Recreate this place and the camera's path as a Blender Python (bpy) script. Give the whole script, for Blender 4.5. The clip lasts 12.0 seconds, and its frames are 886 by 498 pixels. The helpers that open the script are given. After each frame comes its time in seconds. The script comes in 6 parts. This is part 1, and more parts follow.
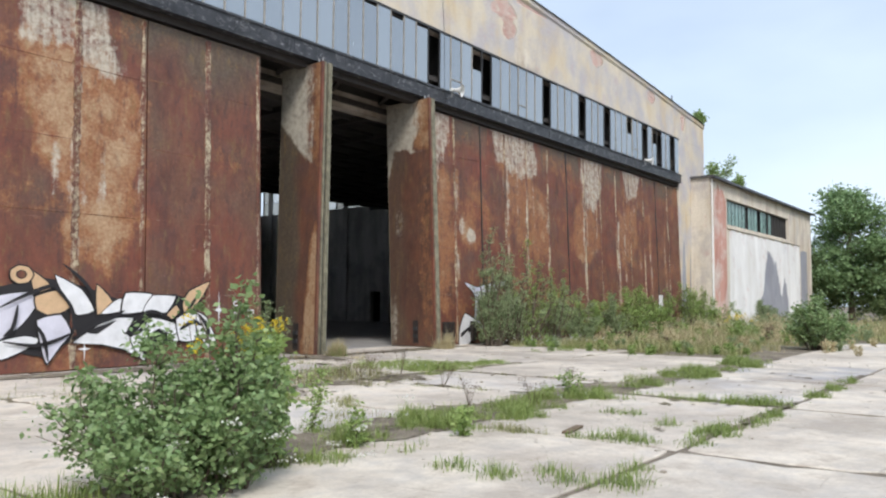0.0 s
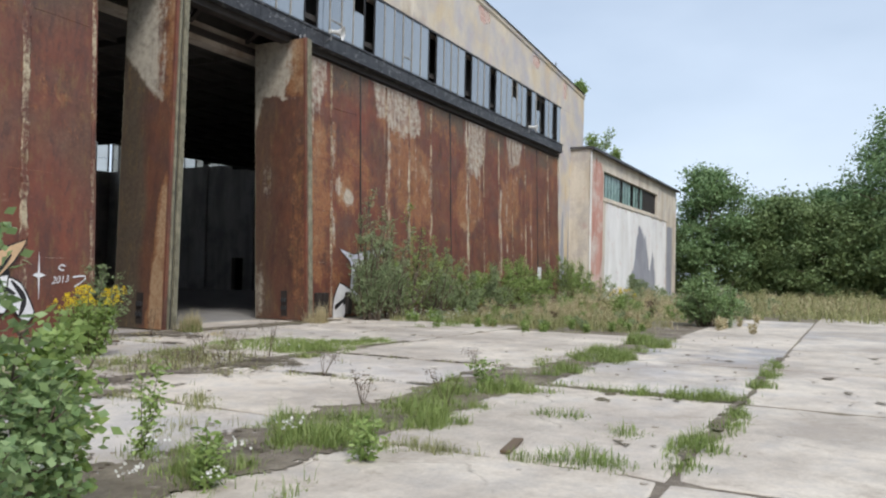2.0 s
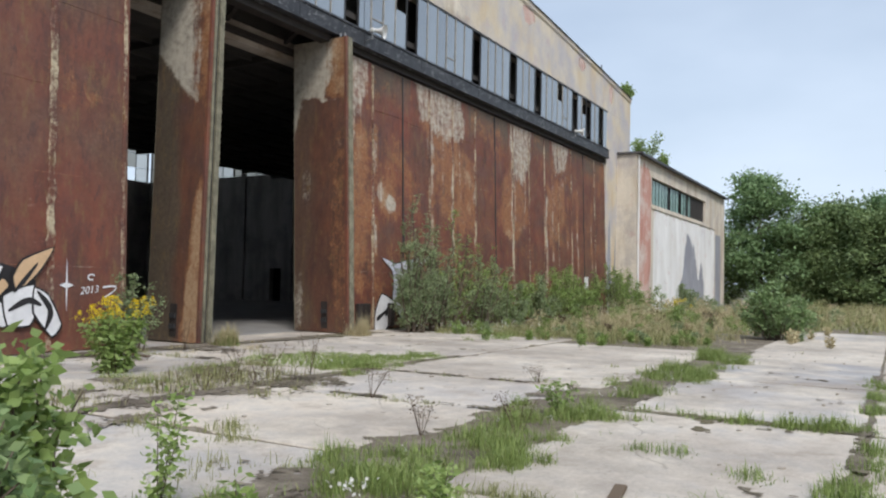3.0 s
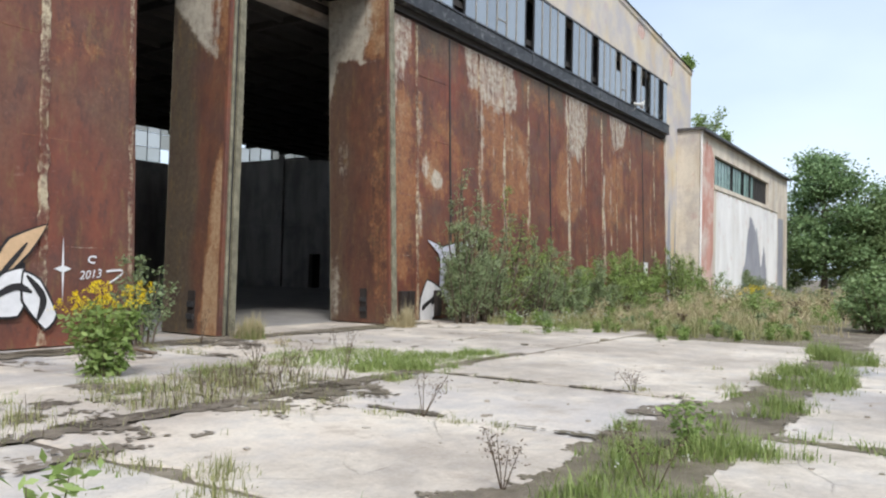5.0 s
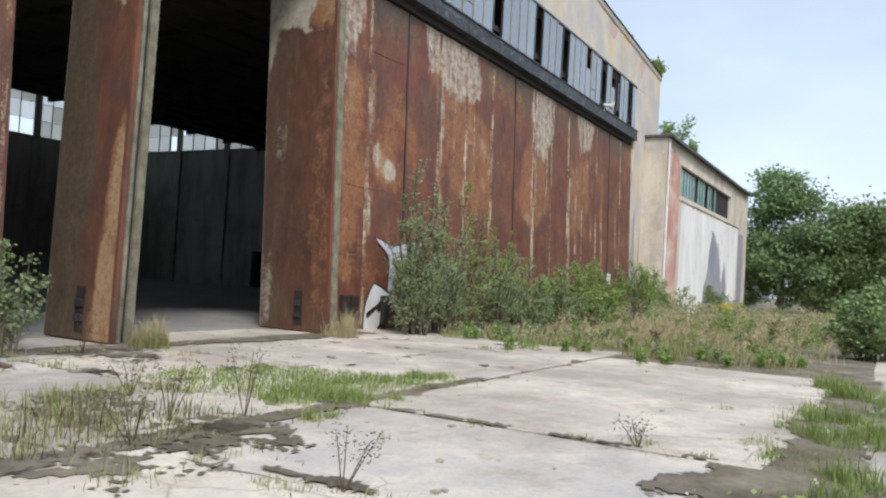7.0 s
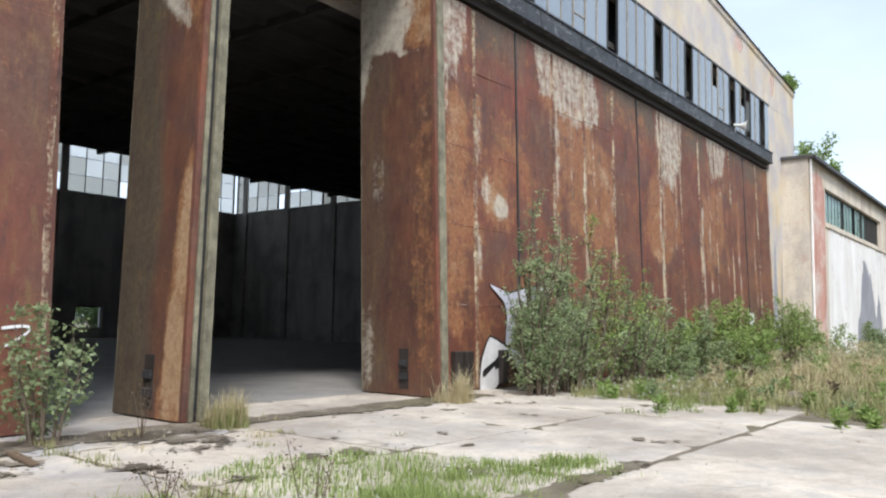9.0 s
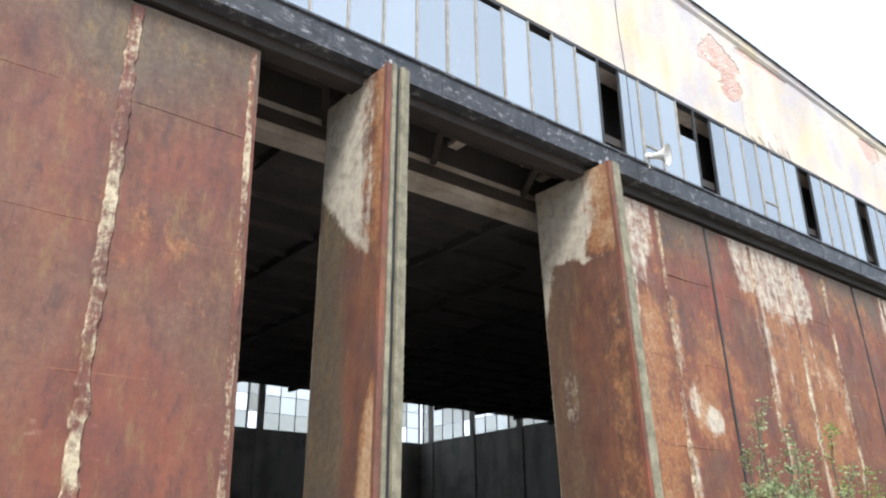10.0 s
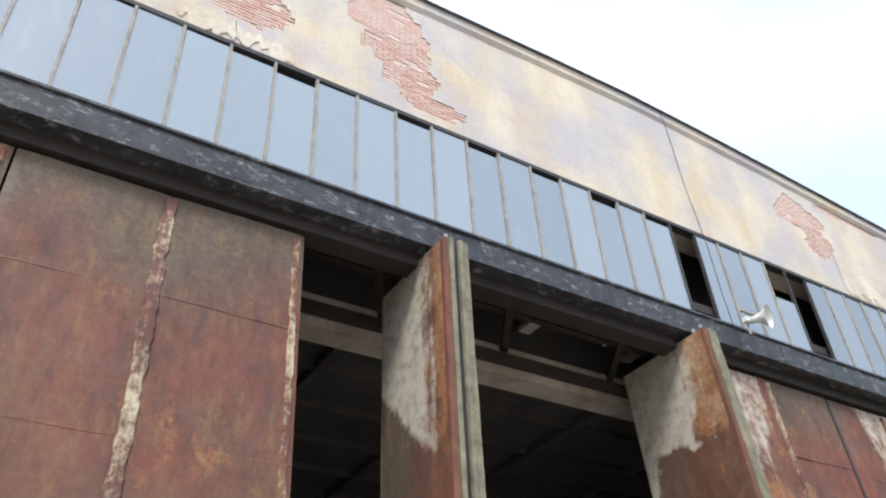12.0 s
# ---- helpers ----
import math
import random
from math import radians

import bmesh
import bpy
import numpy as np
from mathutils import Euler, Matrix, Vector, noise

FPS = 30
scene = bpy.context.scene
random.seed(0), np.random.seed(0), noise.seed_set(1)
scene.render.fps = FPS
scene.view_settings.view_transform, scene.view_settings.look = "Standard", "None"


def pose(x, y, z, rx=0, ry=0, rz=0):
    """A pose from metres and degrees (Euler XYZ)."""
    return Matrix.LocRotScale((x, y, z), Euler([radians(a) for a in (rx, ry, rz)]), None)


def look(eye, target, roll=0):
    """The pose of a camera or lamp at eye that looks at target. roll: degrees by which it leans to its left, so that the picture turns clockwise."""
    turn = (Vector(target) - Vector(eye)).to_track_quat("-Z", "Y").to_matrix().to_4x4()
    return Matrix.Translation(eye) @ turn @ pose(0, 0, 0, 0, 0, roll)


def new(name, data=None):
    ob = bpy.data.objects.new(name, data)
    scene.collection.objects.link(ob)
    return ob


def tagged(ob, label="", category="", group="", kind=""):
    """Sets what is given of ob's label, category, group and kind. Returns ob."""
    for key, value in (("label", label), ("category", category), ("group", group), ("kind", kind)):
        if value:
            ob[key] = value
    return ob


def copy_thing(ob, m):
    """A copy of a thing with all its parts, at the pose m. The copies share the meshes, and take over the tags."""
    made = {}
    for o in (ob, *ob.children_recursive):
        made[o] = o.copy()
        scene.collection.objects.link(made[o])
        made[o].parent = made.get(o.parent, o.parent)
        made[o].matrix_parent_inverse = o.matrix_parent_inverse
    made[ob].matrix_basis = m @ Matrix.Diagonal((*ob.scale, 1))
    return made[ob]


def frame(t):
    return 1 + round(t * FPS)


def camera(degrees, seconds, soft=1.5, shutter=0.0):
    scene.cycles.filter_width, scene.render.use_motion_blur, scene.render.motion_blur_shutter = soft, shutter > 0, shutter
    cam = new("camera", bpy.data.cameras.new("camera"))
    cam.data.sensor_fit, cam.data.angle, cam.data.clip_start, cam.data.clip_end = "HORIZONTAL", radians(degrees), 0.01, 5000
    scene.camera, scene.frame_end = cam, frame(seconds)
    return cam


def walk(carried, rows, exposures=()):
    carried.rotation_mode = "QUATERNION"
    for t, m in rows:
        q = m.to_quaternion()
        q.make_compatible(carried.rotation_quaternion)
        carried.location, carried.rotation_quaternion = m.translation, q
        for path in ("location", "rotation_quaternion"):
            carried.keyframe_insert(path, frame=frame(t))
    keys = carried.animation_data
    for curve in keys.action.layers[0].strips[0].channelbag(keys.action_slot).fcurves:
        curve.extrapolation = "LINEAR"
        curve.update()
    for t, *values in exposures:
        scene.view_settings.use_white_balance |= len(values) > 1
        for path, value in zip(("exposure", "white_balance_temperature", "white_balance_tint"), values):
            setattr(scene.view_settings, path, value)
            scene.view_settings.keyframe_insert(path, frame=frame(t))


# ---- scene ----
cam = camera(58.5, 12.0, soft=2.2)
PATH = [
    (0, (-22.956, -18.756, 1.68), (-21.366, -17.55, 1.813), 0.3),
    (0.5, (-22.433, -18.229, 1.677), (-20.798, -17.08, 1.756), 1.0),
    (1, (-21.844, -17.738, 1.688), (-20.11, -16.742, 1.73), 0.9),
    (1.5, (-21.28, -17.211, 1.692), (-19.537, -16.232, 1.747), 0.9),
    (2, (-20.732, -16.71, 1.672), (-18.958, -15.788, 1.733), 1.3),
    (2.5, (-20.152, -16.204, 1.643), (-18.369, -15.301, 1.71), 1.2),
    (3, (-19.616, -15.703, 1.632), (-17.887, -14.701, 1.718), 1.2),
    (5, (-17.34, -13.969, 1.551), (-15.663, -12.879, 1.603), 1.2),
    (5.5, (-16.743, -13.642, 1.52), (-15.043, -12.589, 1.563), 2.8),
    (6, (-16.132, -13.345, 1.515), (-14.408, -12.332, 1.555), 3.9),
    (6.5, (-15.525, -12.942, 1.541), (-13.787, -11.953, 1.583), 3.8),
    (8.5, (-13.213, -11.321, 1.491), (-11.545, -10.235, 1.682), 1.7),
    (9, (-12.679, -10.908, 1.568), (-11.106, -9.687, 1.749), 1.0),
    (9.5, (-12.184, -10.34, 1.667), (-10.766, -8.996, 2.092), -0.2),
    (10, (-11.839, -9.852, 1.802), (-10.665, -8.4, 2.518), -0.5),
    (10.5, (-11.515, -9.41, 1.901), (-10.469, -7.999, 2.858), -2.0),
    (11, (-11.167, -8.978, 1.957), (-10.166, -7.585, 2.986), -3.7),
    (11.5, (-10.915, -8.702, 2.011), (-10.01, -7.3, 3.114), -3.3),
    (12, (-10.789, -8.477, 2.055), (-9.9, -7.15, 3.258), -3.6),
]
walk(cam, [(t, look(e, g, r)) for t, e, g, r in PATH], exposures=((0, 0.32), (1.0, 0.16), (2.5, 0.06), (3.0, 0.04), (5.2, 0.34), (6.5, 0.25), (8.5, 0.3), (9.0, 0.55), (9.5, 0.95), (10.0, 1.12), (10.6, 1.0), (11.4, 0.88), (12, 0.68)))

# ---- light ----
world = bpy.data.worlds.new("world")
scene.world = world
world.use_nodes = True
wn = world.node_tree
sky = wn.nodes.new("ShaderNodeTexSky")
sky.sky_type = "NISHITA"
sky.sun_disc = False
sky.sun_elevation, sky.sun_rotation = radians(48), radians(225)
sky.air_density, sky.dust_density, sky.ozone_density = 1.0, 3.0, 1.0
veil = wn.nodes.new("ShaderNodeTexNoise")
veil.inputs["Scale"].default_value, veil.inputs["Detail"].default_value = 1.6, 5
stretch = wn.nodes.new("ShaderNodeMapping")
stretch.inputs["Scale"].default_value = (1, 1, 2.5)
place = wn.nodes.new("ShaderNodeTexCoord")
wn.links.new(place.outputs["Generated"], stretch.inputs[0])
wn.links.new(stretch.outputs[0], veil.inputs["Vector"])
cover = wn.nodes.new("ShaderNodeMapRange")
for i, value in ((1, 0.3), (2, 0.7), (3, 0.5), (4, 0.9)):
    cover.inputs[i].default_value = value
wn.links.new(veil.outputs["Fac"], cover.inputs[0])
clouds = wn.nodes.new("ShaderNodeMix")
clouds.data_type = "RGBA"
clouds.inputs[7].default_value = (6.0, 7.0, 8.4, 1)
wn.links.new(cover.outputs[0], clouds.inputs[0])
wn.links.new(sky.outputs[0], clouds.inputs[6])
wn.nodes["Background"].inputs[1].default_value = 0.13
wn.links.new(clouds.outputs[2], wn.nodes["Background"].inputs[0])
sun = new("sun", bpy.data.lights.new("sun", "SUN"))
sun.data.energy, sun.data.angle, sun.data.color = 2.2, radians(14), (1.0, 0.97, 0.93)
sun.matrix_world = look((-27, -27, 42), (0, 0, 0))


# ---- materials ----
def mat(name):
    m = bpy.data.materials.new(name)
    m.use_nodes = True
    return m, m.node_tree, m.node_tree.nodes["Principled BSDF"]


def nd(nt, kind, **values):
    n = nt.nodes.new("ShaderNode" + kind)
    for key, value in values.items():
        n.inputs[key.replace("_", " ")].default_value = value
    return n


def ramp(nt, fac, stops):
    r = nt.nodes.new("ShaderNodeValToRGB")
    while len(r.color_ramp.elements) < len(stops):
        r.color_ramp.elements.new(0.5)
    for e, (p, c) in zip(r.color_ramp.elements, stops):
        e.position = p
        e.color = (*c, 1) if len(c) == 3 else c
    nt.links.new(fac, r.inputs[0])
    return r.outputs[0]


def coords(nt, scale=(1, 1, 1), where="Object"):
    c, m = nt.nodes.new("ShaderNodeTexCoord"), nt.nodes.new("ShaderNodeMapping")
    m.inputs["Scale"].default_value = scale
    nt.links.new(c.outputs[where], m.inputs[0])
    return m.outputs[0]


def world_coords(nt, scale=(1, 1, 1)):
    g, m = nt.nodes.new("ShaderNodeNewGeometry"), nt.nodes.new("ShaderNodeMapping")
    m.inputs["Scale"].default_value = scale
    nt.links.new(g.outputs["Position"], m.inputs[0])
    return m.outputs[0]


def noise_at(nt, vec, scale, detail=6, rough=0.6):
    n = nd(nt, "TexNoise", Scale=scale, Detail=detail, Roughness=rough)
    nt.links.new(vec, n.inputs["Vector"])
    return n.outputs["Fac"]


def mix(nt, fac, a, b, mode="MIX"):
    m = nt.nodes.new("ShaderNodeMix")
    m.data_type, m.blend_type = "RGBA", mode
    for sock, v in ((m.inputs[0], fac), (m.inputs[6], a), (m.inputs[7], b)):
        if isinstance(v, (int, float)):
            sock.default_value = v
        elif isinstance(v, tuple):
            sock.default_value = (*v, 1)
        else:
            nt.links.new(v, sock)
    return m.outputs[2]


def calc(nt, op, a, b=0.0, clamp=False):
    m = nt.nodes.new("ShaderNodeMath")
    m.operation, m.use_clamp = op, clamp
    for sock, v in zip(m.inputs, (a, b)):
        if isinstance(v, (int, float)):
            sock.default_value = v
        else:
            nt.links.new(v, sock)
    return m.outputs[0]


def bump(nt, p, height, strength=0.4, distance=0.02):
    b = nd(nt, "Bump", Strength=strength, Distance=distance)
    nt.links.new(height, b.inputs["Height"])
    nt.links.new(b.outputs[0], p.inputs["Normal"])


def steps(lo, hi):
    """A soft threshold from lo to hi, as a ramp's stops."""
    return [(lo, (0, 0, 0)), (hi, (1, 1, 1))]


def plain(name, colour, rough=0.7, metal=0.0, vary=0.25, scale=3.0, relief=0.2):
    m, nt, p = mat(name)
    v = world_coords(nt)
    dark, light = tuple(c * (1 - vary) for c in colour), tuple(min(1, c * (1 + vary)) for c in colour)
    big, fine = noise_at(nt, v, scale), noise_at(nt, v, scale * 14, 4)
    both = calc(nt, "ADD", calc(nt, "MULTIPLY", big, 0.65), calc(nt, "MULTIPLY", fine, 0.35))
    nt.links.new(ramp(nt, both, [(0.32, dark), (0.68, light)]), p.inputs["Base Color"])
    p.inputs["Roughness"].default_value, p.inputs["Metallic"].default_value = rough, metal
    if relief:
        bump(nt, p, both, relief, 0.02)
    return m


def rust_paint(name, pale, red=1.0, cover=0.62, grain=3.4, tone=1.0):
    """Rusted sheet steel; the mesh's 'peel' attribute says where pale old paint remains, 'warm' where fresh orange rust lies."""
    m, nt, p = mat(name)
    v, streak, tall = world_coords(nt), world_coords(nt, (3.2, 3.2, 0.22)), world_coords(nt, (1, 1, 0.55))
    big, mid, fine = noise_at(nt, v, 0.42, 8, 0.62), noise_at(nt, tall, 1.25, 10, 0.66), noise_at(nt, v, 11, 7, 0.72)
    drips = noise_at(nt, streak, 2.2, 8, 0.68)
    body = calc(nt, "ADD", calc(nt, "MULTIPLY", mid, 0.72), calc(nt, "ADD", calc(nt, "MULTIPLY", drips, 0.13), calc(nt, "MULTIPLY", fine, 0.15)))
    col = ramp(nt, body, [(0.34, (0.07, 0.032, 0.026)), (0.46, (0.128 * red, 0.05, 0.034)), (0.56, (0.178 * red, 0.064, 0.038)), (0.68, (0.26 * red, 0.098, 0.05))])
    violet = ramp(nt, noise_at(nt, v, 0.8, 6, 0.6), steps(0.52, 0.66))
    col = mix(nt, calc(nt, "MULTIPLY", violet, 0.45), col, (0.118, 0.062, 0.056))
    olive = ramp(nt, big, [(0.42, (0.0, 0.0, 0.0)), (0.64, (1, 1, 1))])
    col = mix(nt, calc(nt, "MULTIPLY", olive, 0.34), col, ramp(nt, fine, [(0.35, (0.062, 0.044, 0.032)), (0.7, (0.15, 0.105, 0.07))]))
    warm, peel, olive_tone = (nt.nodes.new("ShaderNodeAttribute") for _ in range(3))
    warm.attribute_name, peel.attribute_name, olive_tone.attribute_name = "warm", "peel", "olive_tone"
    green = ramp(nt, calc(nt, "ADD", olive_tone.outputs["Fac"], calc(nt, "MULTIPLY", calc(nt, "SUBTRACT", mid, 0.5), 1.2)), steps(0.25, 0.8))
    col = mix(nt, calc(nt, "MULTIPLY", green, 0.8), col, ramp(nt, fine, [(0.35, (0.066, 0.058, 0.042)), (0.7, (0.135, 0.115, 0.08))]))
    blotch, flake = noise_at(nt, v, 2.3, 12, 0.74), noise_at(nt, v, grain, 14, 0.82)
    both = calc(nt, "ADD", calc(nt, "MULTIPLY", blotch, 0.75), calc(nt, "MULTIPLY", drips, 0.25))
    w = ramp(nt, calc(nt, "ADD", warm.outputs["Fac"], calc(nt, "MULTIPLY", calc(nt, "SUBTRACT", both, 0.5), 2.2)), steps(0.34, 0.62))
    col = mix(nt, calc(nt, "MULTIPLY", w, 0.8), col, ramp(nt, fine, [(0.32, (0.2 * red, 0.08, 0.036)), (0.54, (0.34, 0.155, 0.068)), (0.7, (0.47, 0.29, 0.15))]))
    smear = noise_at(nt, world_coords(nt, (2.2, 2.2, 0.7)), 2.6, 11, 0.74)
    col = mix(nt, calc(nt, "MULTIPLY", ramp(nt, smear, steps(0.54, 0.62)), 0.5), col, (0.2, 0.13, 0.055))
    col = mix(nt, calc(nt, "MULTIPLY", ramp(nt, smear, [(0.36, (1, 1, 1)), (0.46, (0, 0, 0))]), 0.6), col, (0.066, 0.034, 0.034))
    tan = calc(nt, "MULTIPLY", ramp(nt, calc(nt, "ADD", warm.outputs["Fac"], calc(nt, "MULTIPLY", calc(nt, "SUBTRACT", noise_at(nt, v, 0.9, 9, 0.7), 0.5), 2.2)), steps(0.72, 1.0)), 0.75)
    col = mix(nt, tan, col, ramp(nt, fine, [(0.3, (0.33, 0.19, 0.1)), (0.65, (0.55, 0.4, 0.25))]))
    scurf = ramp(nt, noise_at(nt, world_coords(nt, (1, 1, 2.2)), 3.1, 12, 0.78), steps(0.61, 0.67))
    col = mix(nt, calc(nt, "MULTIPLY", scurf, 0.45), col, (0.34, 0.2, 0.15))
    broken = calc(nt, "ADD", calc(nt, "MULTIPLY", flake, 0.65), calc(nt, "MULTIPLY", drips, 0.35))
    pk = ramp(nt, calc(nt, "ADD", calc(nt, "MULTIPLY", peel.outputs["Fac"], cover), calc(nt, "MULTIPLY", calc(nt, "SUBTRACT", broken, 0.5), 2.3)), steps(0.36, 0.64))
    col = mix(nt, calc(nt, "MULTIPLY", pk, 0.9), col, ramp(nt, noise_at(nt, v, 5, 8, 0.7), [(0.34, tuple(c * 0.55 for c in pale)), (0.5, tuple(c * 0.85 for c in pale)), (0.66, pale)]))
    specks = ramp(nt, noise_at(nt, v, 26, 3, 0.6), steps(0.64, 0.74))
    col = mix(nt, calc(nt, "MULTIPLY", specks, 0.35), col, (0.04, 0.024, 0.018))
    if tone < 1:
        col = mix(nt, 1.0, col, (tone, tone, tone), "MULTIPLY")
    nt.links.new(col, p.inputs["Base Color"])
    nt.links.new(ramp(nt, both, [(0.3, (0.45, 0.45, 0.45)), (0.7, (0.85, 0.85, 0.85))]), p.inputs["Roughness"])
    bump(nt, p, calc(nt, "ADD", both, calc(nt, "MULTIPLY", pk, 0.4)), 0.5, 0.014)
    return m


def plaster_paint(name, light, ochre, grey, amount=0.5, streaked=True, pink=0.0, dirt=0.35):
    """Weathered lime plaster: cream ground, ochre rain stains, blue-grey worn parts, hair cracks and fine grain."""
    m, nt, p = mat(name)
    v, s = world_coords(nt), world_coords(nt, (1.2, 1.2, 0.3) if streaked else (1, 1, 1))
    a, b, fine = noise_at(nt, v, 0.55, 7, 0.6), noise_at(nt, s, 0.8, 5, 0.52), noise_at(nt, v, 12, 6, 0.7)
    col = ramp(nt, b, [(0.34, ochre), (0.52, light), (0.7, tuple(min(1, c * 1.12) for c in light))])
    col = mix(nt, calc(nt, "MULTIPLY", ramp(nt, a, steps(0.6 - 0.2 * amount, 0.72 - 0.12 * amount)), 0.8), col, grey)
    if pink:
        flakes = ramp(nt, noise_at(nt, v, 1.1, 12, 0.74), steps(0.56, 0.62))
        col = mix(nt, calc(nt, "MULTIPLY", flakes, pink), col, (0.66, 0.4, 0.33))
    col = mix(nt, dirt, col, ramp(nt, fine, [(0.3, (0.35, 0.32, 0.28)), (0.7, (1, 1, 1))]), "MULTIPLY")
    crack = nd(nt, "TexVoronoi", Scale=1.3)
    crack.feature = "DISTANCE_TO_EDGE"
    warped = mix(nt, 0.12, v, nt.nodes[nt.nodes.find(b.node.name)].outputs["Color"])
    nt.links.new(warped, crack.inputs["Vector"])
    line = ramp(nt, crack.outputs["Distance"], [(0.0, (1, 1, 1)), (0.012, (0, 0, 0))])
    col = mix(nt, calc(nt, "MULTIPLY", line, 0.15), col, (0.2, 0.17, 0.14))
    nt.links.new(col, p.inputs["Base Color"])
    p.inputs["Roughness"].default_value = 0.92
    bump(nt, p, calc(nt, "ADD", fine, calc(nt, "MULTIPLY", a, 0.8)), 0.35, 0.02)
    return m


def slab_paint():
    m, nt, p = mat("slab_concrete")
    v = world_coords(nt)
    info = nt.nodes.new("ShaderNodeObjectInfo")
    a, b, fine, pits = noise_at(nt, v, 0.5, 9, 0.66), noise_at(nt, v, 1.7, 10, 0.7), noise_at(nt, v, 24, 6, 0.75), noise_at(nt, v, 5, 9, 0.72)
    tone = ramp(nt, info.outputs["Random"], [(0.0, (0.39, 0.385, 0.4)), (0.2, (0.46, 0.45, 0.455)), (0.35, (0.59, 0.53, 0.46)), (0.7, (0.65, 0.575, 0.49)), (1.0, (0.5, 0.475, 0.465))])
    col = mix(nt, ramp(nt, a, steps(0.42, 0.58)), tone, (0.73, 0.66, 0.565))
    col = mix(nt, calc(nt, "MULTIPLY", ramp(nt, b, steps(0.47, 0.64)), 0.5), col, (0.42, 0.41, 0.41))
    col = mix(nt, calc(nt, "MULTIPLY", ramp(nt, b, [(0.36, (1, 1, 1)), (0.45, (0, 0, 0))]), 0.55), col, (0.41, 0.34, 0.275))
    col = mix(nt, calc(nt, "MULTIPLY", ramp(nt, pits, steps(0.6, 0.7)), 0.6), col, (0.2, 0.17, 0.135))
    stain = ramp(nt, noise_at(nt, v, 0.28, 11, 0.72), [(0.4, (1, 1, 1)), (0.56, (0, 0, 0))])
    col = mix(nt, calc(nt, "MULTIPLY", stain, 0.7), col, (0.32, 0.275, 0.235))
    crack = nd(nt, "TexVoronoi", Scale=0.42)
    crack.feature = "DISTANCE_TO_EDGE"
    warp = nd(nt, "TexNoise", Scale=1.3, Detail=6)
    nt.links.new(v, warp.inputs["Vector"])
    nt.links.new(mix(nt, 0.35, v, warp.outputs["Color"], "ADD"), crack.inputs["Vector"])
    line = ramp(nt, crack.outputs["Distance"], [(0.0, (1, 1, 1)), (0.006, (0, 0, 0))])
    line = calc(nt, "MULTIPLY", line, ramp(nt, a, steps(0.5, 0.56)))
    col = mix(nt, calc(nt, "MULTIPLY", line, 0.4), col, (0.17, 0.14, 0.11))
    col = mix(nt, 0.45, col, ramp(nt, fine, [(0.3, (0.6, 0.58, 0.55)), (0.65, (1, 1, 1))]), "MULTIPLY")
    nt.links.new(col, p.inputs["Base Color"])
    p.inputs["Roughness"].default_value = 0.93
    bump(nt, p, calc(nt, "SUBTRACT", calc(nt, "ADD", calc(nt, "MULTIPLY", fine, 0.5), b), line), 0.55, 0.02)
    return m


def soil_paint():
    m, nt, p = mat("soil")
    v = world_coords(nt)
    a, b, fine = noise_at(nt, v, 0.12, 6), noise_at(nt, v, 1.5, 7, 0.65), noise_at(nt, v, 18, 6, 0.75)
    col = ramp(nt, b, [(0.35, (0.13, 0.105, 0.082)), (0.52, (0.25, 0.21, 0.165)), (0.68, (0.4, 0.35, 0.28))])
    col = mix(nt, calc(nt, "MULTIPLY", ramp(nt, a, steps(0.45, 0.6)), 0.5), col, (0.2, 0.18, 0.08))
    col = mix(nt, 0.6, col, ramp(nt, fine, [(0.3, (0.4, 0.38, 0.35)), (0.7, (1, 1, 1))]), "MULTIPLY")
    nt.links.new(col, p.inputs["Base Color"])
    p.inputs["Roughness"].default_value = 0.97
    bump(nt, p, calc(nt, "ADD", fine, b), 0.8, 0.04)
    return m


def leaf_paint(name, dark, light, back=0.25, rough=0.5):
    m, nt, p = mat(name)
    g, info = nt.nodes.new("ShaderNodeNewGeometry"), nt.nodes.new("ShaderNodeObjectInfo")
    t = calc(nt, "ADD", calc(nt, "MULTIPLY", g.outputs["Random Per Island"], 0.75), calc(nt, "MULTIPLY", info.outputs["Random"], 0.25))
    mid = tuple(0.5 * (a + b) for a, b in zip(dark, light))
    col = ramp(nt, t, [(0.0, dark), (0.6, mid), (1.0, light)])
    nt.links.new(col, p.inputs["Base Color"])
    p.inputs["Roughness"].default_value = rough
    out, sh, tr = nt.nodes["Material Output"], nt.nodes.new("ShaderNodeMixShader"), nt.nodes.new("ShaderNodeBsdfTranslucent")
    nt.links.new(col, tr.inputs[0])
    sh.inputs[0].default_value = back
    nt.links.new(p.outputs[0], sh.inputs[1])
    nt.links.new(tr.outputs[0], sh.inputs[2])
    nt.links.new(sh.outputs[0], out.inputs[0])
    return m


